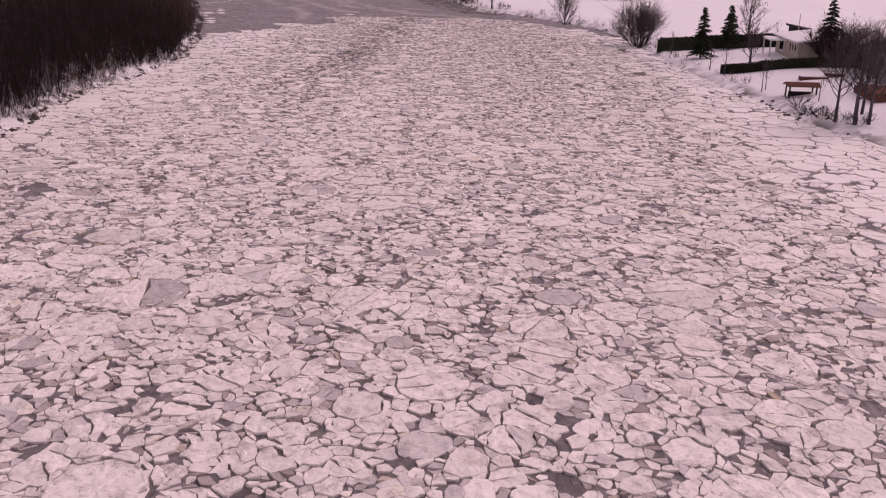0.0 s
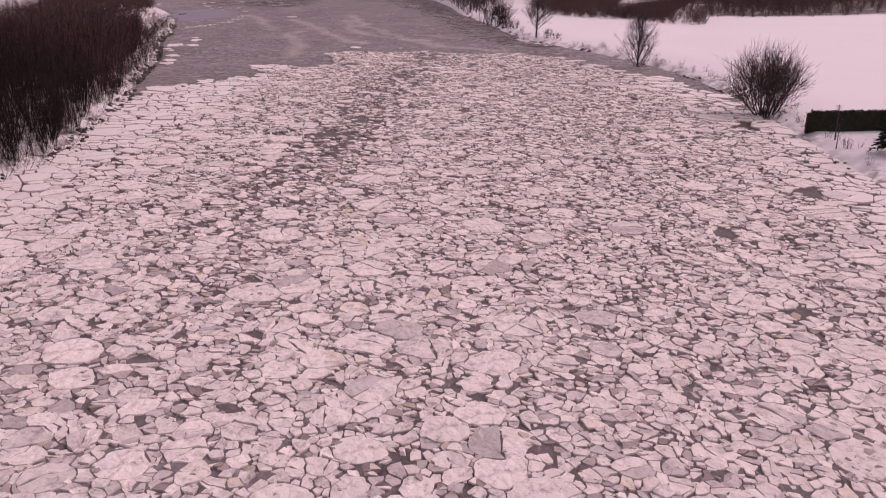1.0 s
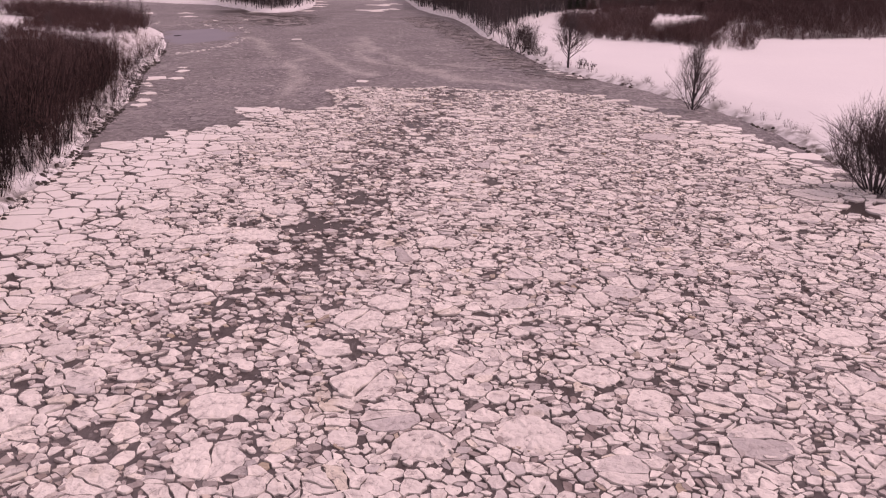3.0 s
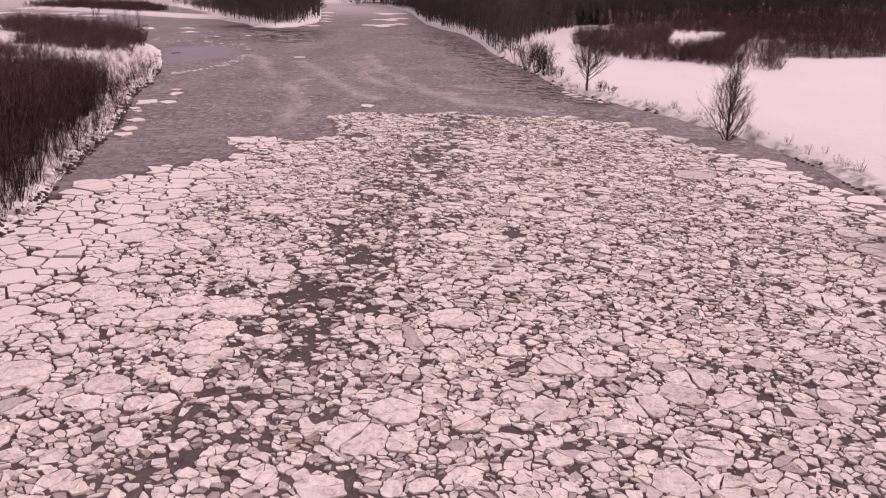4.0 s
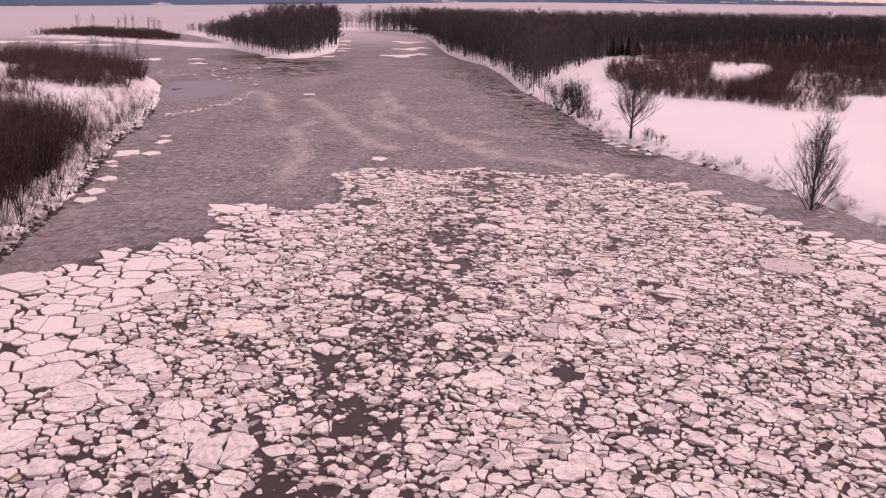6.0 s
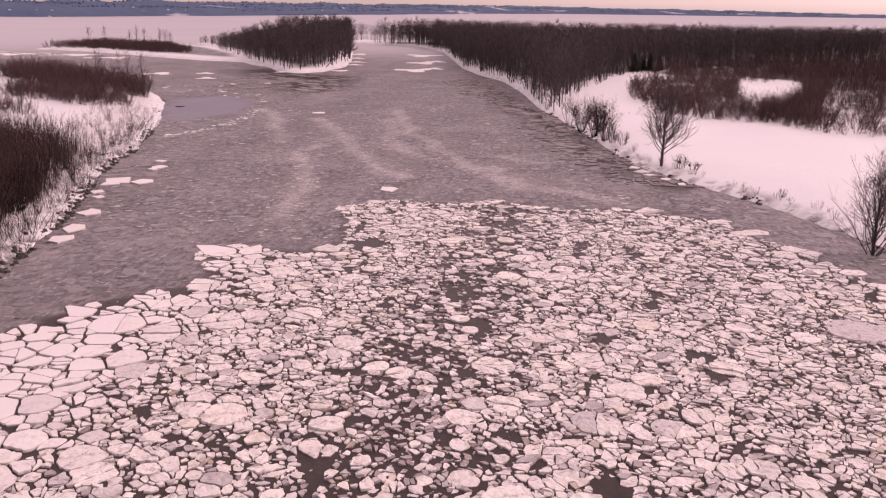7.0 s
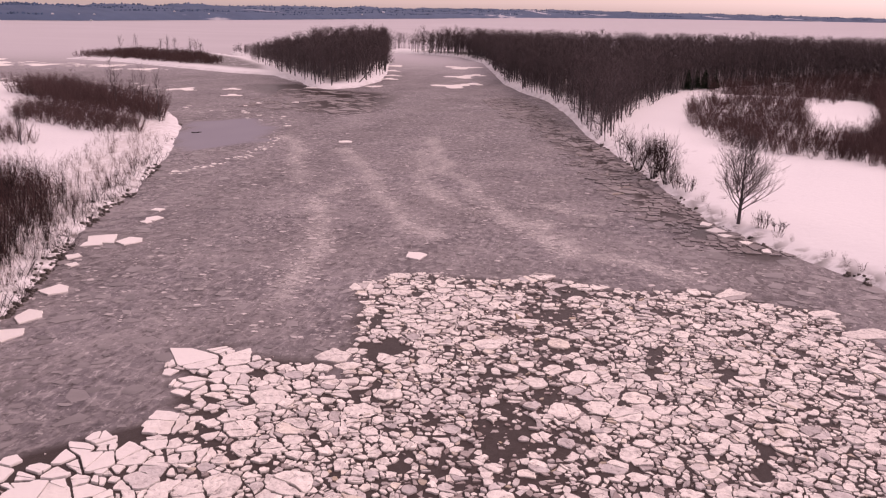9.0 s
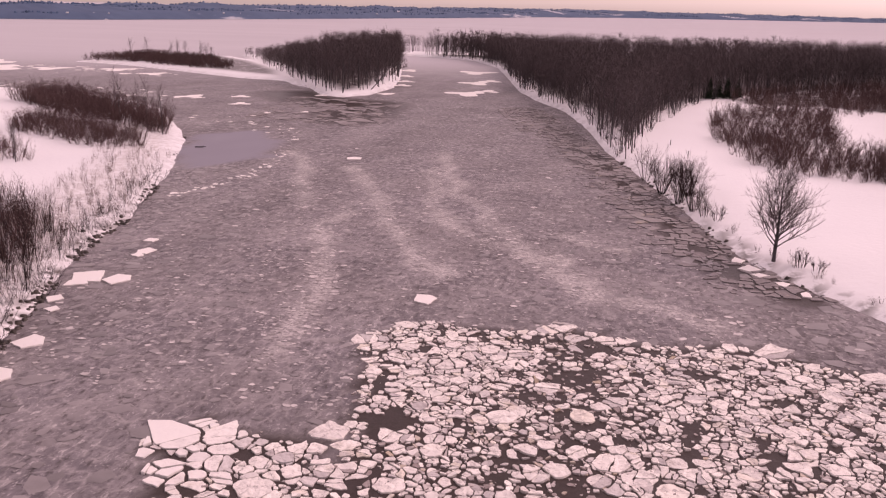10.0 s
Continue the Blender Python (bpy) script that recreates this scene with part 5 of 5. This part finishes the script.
def hedge(name, line, h, w, seed, label):
    """A clipped hedge along a line: a dense body and a skin of sprigs."""
    rng = np.random.RandomState(seed)
    V, T = [], []
    for (ax, ay), (bx, by) in zip(line[:-1], line[1:]):
        L = math.hypot(bx - ax, by - ay)
        ux, uy = (bx - ax) / L, (by - ay) / L
        n = max(2, int(L / 0.5))
        base = len(V)
        for i in range(n + 1):
            k = i / n * L
            x, y = ax + ux * k, ay + uy * k
            z = float(land_height(np.array([x]), np.array([y]))[0][0]) - 0.1
            for o, q in ((-0.5, 0), (-0.48, 0.8), (-0.3, 1), (0.3, 1), (0.48, 0.8), (0.5, 0)):
                o, q = o * w + rng.normal(0, 0.04), q * (h + 0.1) + rng.normal(0, 0.05) * (q > 0)
                V.append((x - uy * o, y + ux * o, z + q))
        for i in range(n):
            for j in range(5):
                a = base + i * 6 + j
                T += [(a, a + 1, a + 7), (a, a + 7, a + 6)]
        for i in (0, n):
            a = base + i * 6
            T += [(a, a + 1, a + 2), (a, a + 2, a + 3), (a, a + 3, a + 4), (a, a + 4, a + 5)]
        for c in range(int(L * 260)):
            k = rng.uniform(0, L)
            x, y = ax + ux * k, ay + uy * k
            o, q = (rng.choice([-0.5, 0.5]) * w, rng.uniform(0, h)) if rng.uniform() < 0.6 else (rng.uniform(-0.5, 0.5) * w, h)
            zz = V[base + int(round(k / L * n)) * 6][2] + 0.1 + q
            p = np.array([x - uy * o, y + ux * o, zz])
            a = len(V)
            for e in range(3):
                V.append(tuple(p + rng.normal(0, 0.07, 3)))
            T.append((a, a + 1, a + 2))
    tagged(new(name, fast_mesh(name, V, T, [HEDGE])), label, "hedge")


def build_garden():
    """The houses and gardens on the right bank."""
    zg = lambda x, y: float(land_height(np.array([x]), np.array([y]))[0][0])
    hedge("cedar_hedge", [(23.6, 93.5), (28.3, 92.4), (36.1, 89.1)], 1.35, 0.9, 1, "tall clipped dark cedar hedge bounding a snowy garden")
    hedge("cedar_hedge", [(25.9, 74.4), (29.3, 73.3), (34.2, 72.1), (39, 70.5)], 0.75, 0.9, 2, "low clipped dark cedar hedge above the river bank")
    thing_tree("spruce", evergreen(61, 5.2, 1.25), [BARK, NEEDLE], (26.5, 85), "dark green spruce in a snowy riverside garden")
    thing_tree("spruce", evergreen(62, 4.8, 1.25), [BARK, NEEDLE], (30.5, 89.7), "dark green spruce behind a cedar hedge")
    thing_tree("spruce", evergreen(63, 5.8, 1.6), [BARK, NEEDLE], (36.0, 76.0), "tall dark spruce beside a house")
    thing_tree("bush", round_bush(64, 22, 2.9), [STEM, WILLOW], (35.4, 73.2), "tall dense brown bush in front of a house", category="bush")
    thing_tree("bush", round_bush(65, 22, 2.7), [STEM, WILLOW], (37.6, 71.6), "tall dense brown bush in front of a house", category="bush")
    for k, (x, y, h, r, f, sp) in enumerate([(34.4, 96, 6.0, 0.13, 0.12, 0.95), (38.6, 99, 2.6, 0.06, 0.25, 0.8), (25.9, 73.1, 3.0, 0.05, 0.3, 0.6), (25.5, 76.7, 2.6, 0.045, 0.3, 0.6), (28.9, 75.8, 3.6, 0.12, 0.25, 0.8),
                                             (24.5, 89.8, 2.6, 0.05, 0.3, 0.3), (23.9, 87.7, 1.7, 0.03, 0.3, 0.3), (26.6, 63.9, 2.2, 0.03, 0.3, 0.3), (27, 64.3, 2.3, 0.03, 0.3, 0.3), (29, 57.9, 2.0, 0.03, 0.3, 0.4),
                                             (27.7, 51.1, 5.2, 0.10, 0.3, 1.2), (28.5, 49.8, 6.4, 0.14, 0.3, 1.25), (29.3, 49.6, 5.6, 0.11, 0.3, 1.2), (30, 52.5, 5.6, 0.10, 0.25, 0.8), (34.7, 59.3, 5.5, 0.13, 0.3, 0.7)]):
        t = bare_tree(300 + k, h, r, 20 if h > 3 else 8, 2 if h > 3 else 1, 7 if h > 3 else 6, 0.013 if h > 3 else 0.009, f, sp)
        thing_tree("tree", t, [BARK, TWIG], (x, y), "tall bare tree leaning over the river bank" if h > 5.4 else "small bare garden tree standing in snow")
    for k, (x, y) in enumerate([(28, 51.3), (27.3, 52.3), (28.7, 49.8), (27, 54.6), (27.4, 57.7), (23.4, 100.7), (27.1, 53.6)]):
        g = Growth(330 + k)
        for i in range(9):
            d = np.array([math.cos(i * 2.4) * 0.8, math.sin(i * 2.4) * 0.8, g.rng.uniform(0.2, 0.7)])
            grow_branch(g, (0.3 * math.cos(i * 2.4), 0.3 * math.sin(i * 2.4), 0), d, 0.7, 0.02, 1, 0.012, 3, 16)
        thing_tree("shrub", g.arrays(), [STEM, STEM], (x, y), "dark tangled shrub on the bank's edge", scale=1.1, category="shrub")
    # low house with a snowy roof
    z = zg(34.1, 77.2)
    h1 = tagged(new("house"), "low pale riverside house with a snow-covered roof", "house")
    h1.matrix_basis = pose(33.2, 75.7, z - 0.2, 0, 0, -5)
    part("wall", box(0, 0, 0, 9.5, 9.0, 1.95, PLASTER, 0.02), h1)
    part("roof", gable(0, 0, 9.5, 9.0, 1.95, 0.55, 0.35, 0.14, ROOFSNOW), h1, "shallow roof under thick snow")
    part("gable_wall", poly_mesh("gable_wall", [(0, 0.02, 1.95), (9.5, 0.02, 1.95), (4.75, 0.02, 2.5), (0, 0.2, 1.95), (9.5, 0.2, 1.95), (4.75, 0.2, 2.5)], [(0, 1, 2), (5, 4, 3), (0, 3, 4, 1), (1, 4, 5, 2), (2, 5, 3, 0)], PLASTER), h1)
    for y in (0.9, 1.9, 2.9):
        window(h1, 0, y, 0.7, 0.55, 1.0, "x-")
    window(h1, 0, 6.4, 0.5, 1.6, 1.1, "x-")
    part("porch_roof", box(-1.5, 5.2, 1.6, 0.3, 8.6, 1.78, ROOFSNOW, 0.03), h1, "snow-covered porch roof")
    for y in (5.4, 8.4):
        part("post", box(-1.4, y - 0.06, 0, -1.28, y + 0.06, 1.6, TRIM), h1)
    h2 = tagged(new("house"), "dark timber building with a black sloping roof", "house")
    h2.matrix_basis = pose(37.0, 86.0, z - 0.9, 0, 0, -5)
    part("wall", box(0, 0, 0, 2.9, 6, 2.3, DARKWOOD, 0.02), h2)
    part("roof", poly_mesh("roof", [(-0.3, -0.3, 3.0), (3.2, -0.3, 2.35), (3.2, 6.3, 2.35), (-0.3, 6.3, 3.0), (-0.3, -0.3, 3.2), (3.2, -0.3, 2.55), (3.2, 6.3, 2.55), (-0.3, 6.3, 3.2)],
                           [(3, 2, 1, 0), (4, 5, 6, 7), (0, 1, 5, 4), (1, 2, 6, 5), (2, 3, 7, 6), (3, 0, 4, 7)], DARKWOOD), h2)
    part("upper_wall", poly_mesh("upper_wall", [(0, 0, 2.3), (2.9, 0, 2.3), (2.9, 0, 2.38), (0, 0, 2.94), (0, 6, 2.3), (2.9, 6, 2.3), (2.9, 6, 2.38), (0, 6, 2.94)], [(0, 1, 2, 3), (7, 6, 5, 4), (0, 3, 7, 4), (1, 5, 6, 2)], DARKWOOD), h2)
    part("mast", box(-0.5, -0.05, 0, -0.43, 0.02, 4.6, TRIM), h2, "thin pale mast")
    # house with a deck, further along the bank
    z = zg(38.1, 62.8)
    h3 = tagged(new("house"), "grey riverside house behind bare trees", "house")
    h3.matrix_basis = pose(35.8, 61.3, z - 0.2, 0, 0, -5)
    part("wall", box(0, 0, 0, 11, 8, 2.5, GREYWALL, 0.02), h3)
    part("roof", gable(0, 0, 11, 8, 2.5, 1.4, 0.4, 0.16, ROOFSNOW, True), h3, "pitched roof under snow")
    for x in (1.2, 3.2, 5.4):
        window(h3, x, 0, 0.9, 0.9, 1.1, "y-")
    window(h3, 0, 3.0, 0.9, 0.9, 1.1, "x-")
    d = tagged(new("deck"), "red-brown timber deck with a slatted skirt in front of a house", "deck")
    d.matrix_basis = pose(31.9, 55.4, zg(33.3, 56.7) - 0.1, 0, 0, -5)
    part("floor", box(0, 0, 0.55, 7, 4.5, 0.63, REDWOOD), d)
    for i in range(28):
        part("board", box(0.25 * i, -0.03, 0.02, 0.25 * i + 0.22, 0.0, 0.6, REDWOOD), d)
    for i in range(18):
        part("board", box(-0.03, 0.25 * i, 0.02, 0.0, 0.25 * i + 0.22, 0.6, REDWOOD), d)
    for i in range(8):
        part("post", box(i * 0.98, 0.02, 0.6, i * 0.98 + 0.08, 0.1, 1.35, REDWOOD), d)
    part("rail", box(0, 0.0, 1.35, 7, 0.12, 1.41, REDWOOD), d)
    # garden shelter
    z = zg(27.9, 60.8)
    sh = tagged(new("garden_shelter"), "small open garden shelter with a dark bench on the bank", "shelter")
    sh.matrix_basis = pose(27.5, 60.2, z - 0.06, 0, 0, -4)
    for x in (0.1, 2.1):
        for y in (0.1, 1.2):
            part("post", box(x - 0.05, y - 0.05, -0.1, x + 0.05, y + 0.05, 0.95, DARKWOOD), sh)
    part("roof", gable(0, 0, 2.2, 1.3, 0.95, 0.18, 0.15, 0.08, REDWOOD, True), sh)
    part("bench", box(0.25, 0.75, 0.0, 1.9, 1.1, 0.42, DARKWOOD, 0.03), sh)
    for k, (x, y, w) in enumerate([(30.3, 65.9, 2.2), (32.6, 66.3, 1.4)]):
        b = tagged(new("planter_box"), "low brown timber planter half buried in snow", "planter")
        b.matrix_basis = pose(x, y, zg(x, y) - 0.1, 0, 0, -6)
        part("body", box(0, 0, 0, w, 0.8, 0.42, REDWOOD, 0.02), b)
        part("snow_cap", box(0.03, 0.03, 0.42, w - 0.03, 0.77, 0.5, ROOFSNOW, 0.03), b)
    for k, (x, y) in enumerate([(1.3, 212.2), (-0.6, 222.1)]):
        p = new("marker_post", box(-0.05, -0.05, -0.2, 0.05, 0.05, 0.75, DARKWOOD, 0.01))
        p.location = (x, y, zg(x, y))
        tagged(p, "short dark marker post standing in the snowfield", "post")


def build_hills():
    """The far shore of the lake: low wooded hills."""
    line = [(-2150, 180), (-950, 560), (-600, 745), (-510, 860), (-450, 1130), (-345, 1730), (-240, 2400), (-49, 3000), (600, 3600), (1300, 4150), (2300, 4250)]
    tops = [14, 14, 14, 14.5, 15.5, 18, 20, 22, 19, 14, 13]
    P, T = [], []
    for (a, b), h0, h1 in zip(zip(line[:-1], line[1:]), tops[:-1], tops[1:]):
        for k in np.linspace(0, 1, 60, endpoint=False):
            P.append((a[0] + k * (b[0] - a[0]), a[1] + k * (b[1] - a[1])))
            T.append(h0 + k * (h1 - h0))
    P, T = np.array(P), np.array(T)
    D = np.gradient(P, axis=0)
    N = np.stack([-D[:, 1], D[:, 0]], 1) / np.linalg.norm(D, axis=1)[:, None]
    for k in range(500):
        N[1:-1] = (N[:-2] + N[1:-1] + N[2:]) / 3
    V, Q, rows = [], [], 7
    for r in range(rows):
        f = r / (rows - 1)
        h = T * (0.15 + 0.85 * f ** 0.7) * (1 + 0.10 * wobble(P[:, 0] + 90 * r, P[:, 1], 120, r)) + 0.6 * wobble(P[:, 0], P[:, 1] + 50 * r, 14, r)
        V.append(np.stack([P[:, 0] + 16 * r * N[:, 0], P[:, 1] + 16 * r * N[:, 1], np.maximum(h if r else 0 * h + 0.2, 0.2)], 1))
    n = len(P)
    for r in range(rows - 1):
        for i in range(n - 1):
            Q.append((r * n + i, r * n + i + 1, (r + 1) * n + i + 1, (r + 1) * n + i))
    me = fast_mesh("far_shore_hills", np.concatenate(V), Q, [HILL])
    rng = np.random.RandomState(51)
    kinds = []
    for k in range(6):
        w, h = rng.uniform(2.5, 5), rng.uniform(4, 8)
        ring = [(w * rng.uniform(0.7, 1.2) * math.cos(1.257 * i), w * rng.uniform(0.7, 1.2) * math.sin(1.257 * i), 0) for i in range(5)]
        up = [(0.7 * x, 0.7 * y, h * rng.uniform(0.5, 0.8)) for x, y, _ in ring]
        t = [(i, (i + 1) % 5, 5 + (i + 1) % 5) for i in range(5)] + [(i, 5 + (i + 1) % 5, 5 + i) for i in range(5)] + [(5 + i, 5 + (i + 1) % 5, 10) for i in range(5)]
        kinds.append((np.array(ring + up + [(0, 0, h)]), np.array(t), np.zeros(len(t), int)))
    pl = []
    for i in range(7500):
        r, j = rng.randint(0, rows), rng.randint(60, n - 1)
        if wobble(P[j:j + 1, 0], P[j:j + 1, 1] + 60 * r, 90, 2)[0] < -0.15 and r < rows - 1:
            continue
        x, y, z = V[r][j] + (V[r][j + 1] - V[r][j]) * rng.uniform()
        pl.append((x, y, z - 0.6, rng.uniform(0, 6.28), rng.uniform(0.16, 0.38) * (1 if r else 0.8) * (0.8 + 0.00025 * y), rng.randint(6)))
    many("far_trees", kinds, pl, [FARTREE], "blurred dark trees on distant lakeside hills, with blue haze in their colour", "trees")
    first = tagged(new("house"), "small distant lakeside house with a snowy roof", "house", group="houses on the far shore")
    part("wall", box(-5, -4, 0, 5, 4, 3.5, TRIM), first)
    part("roof", gable(-5, -4, 5, 4, 3.5, 2.2, 0.5, 0.4, ROOFSNOW, True), first)
    spots = [(rng.randint(0, 3), rng.randint(150, 440)) for i in range(26)]
    for k, (r, j) in enumerate(spots):
        m = pose(*(V[r][j] + np.array([rng.uniform(-6, 6), -3, -0.4])), 0, 0, rng.uniform(-30, 30)) @ Matrix.Scale(0.45, 4)
        if k:
            copy_thing(first, m)
        else:
            first.matrix_basis = m
    tagged(new("backdrop_hills", me), "low wooded hills, coloured blue-grey for haze, on the far shore of the frozen lake", "hills", kind="structure")


build_woods()
build_banks()
build_slabs()
build_lone_trees()
build_garden()
build_hills()
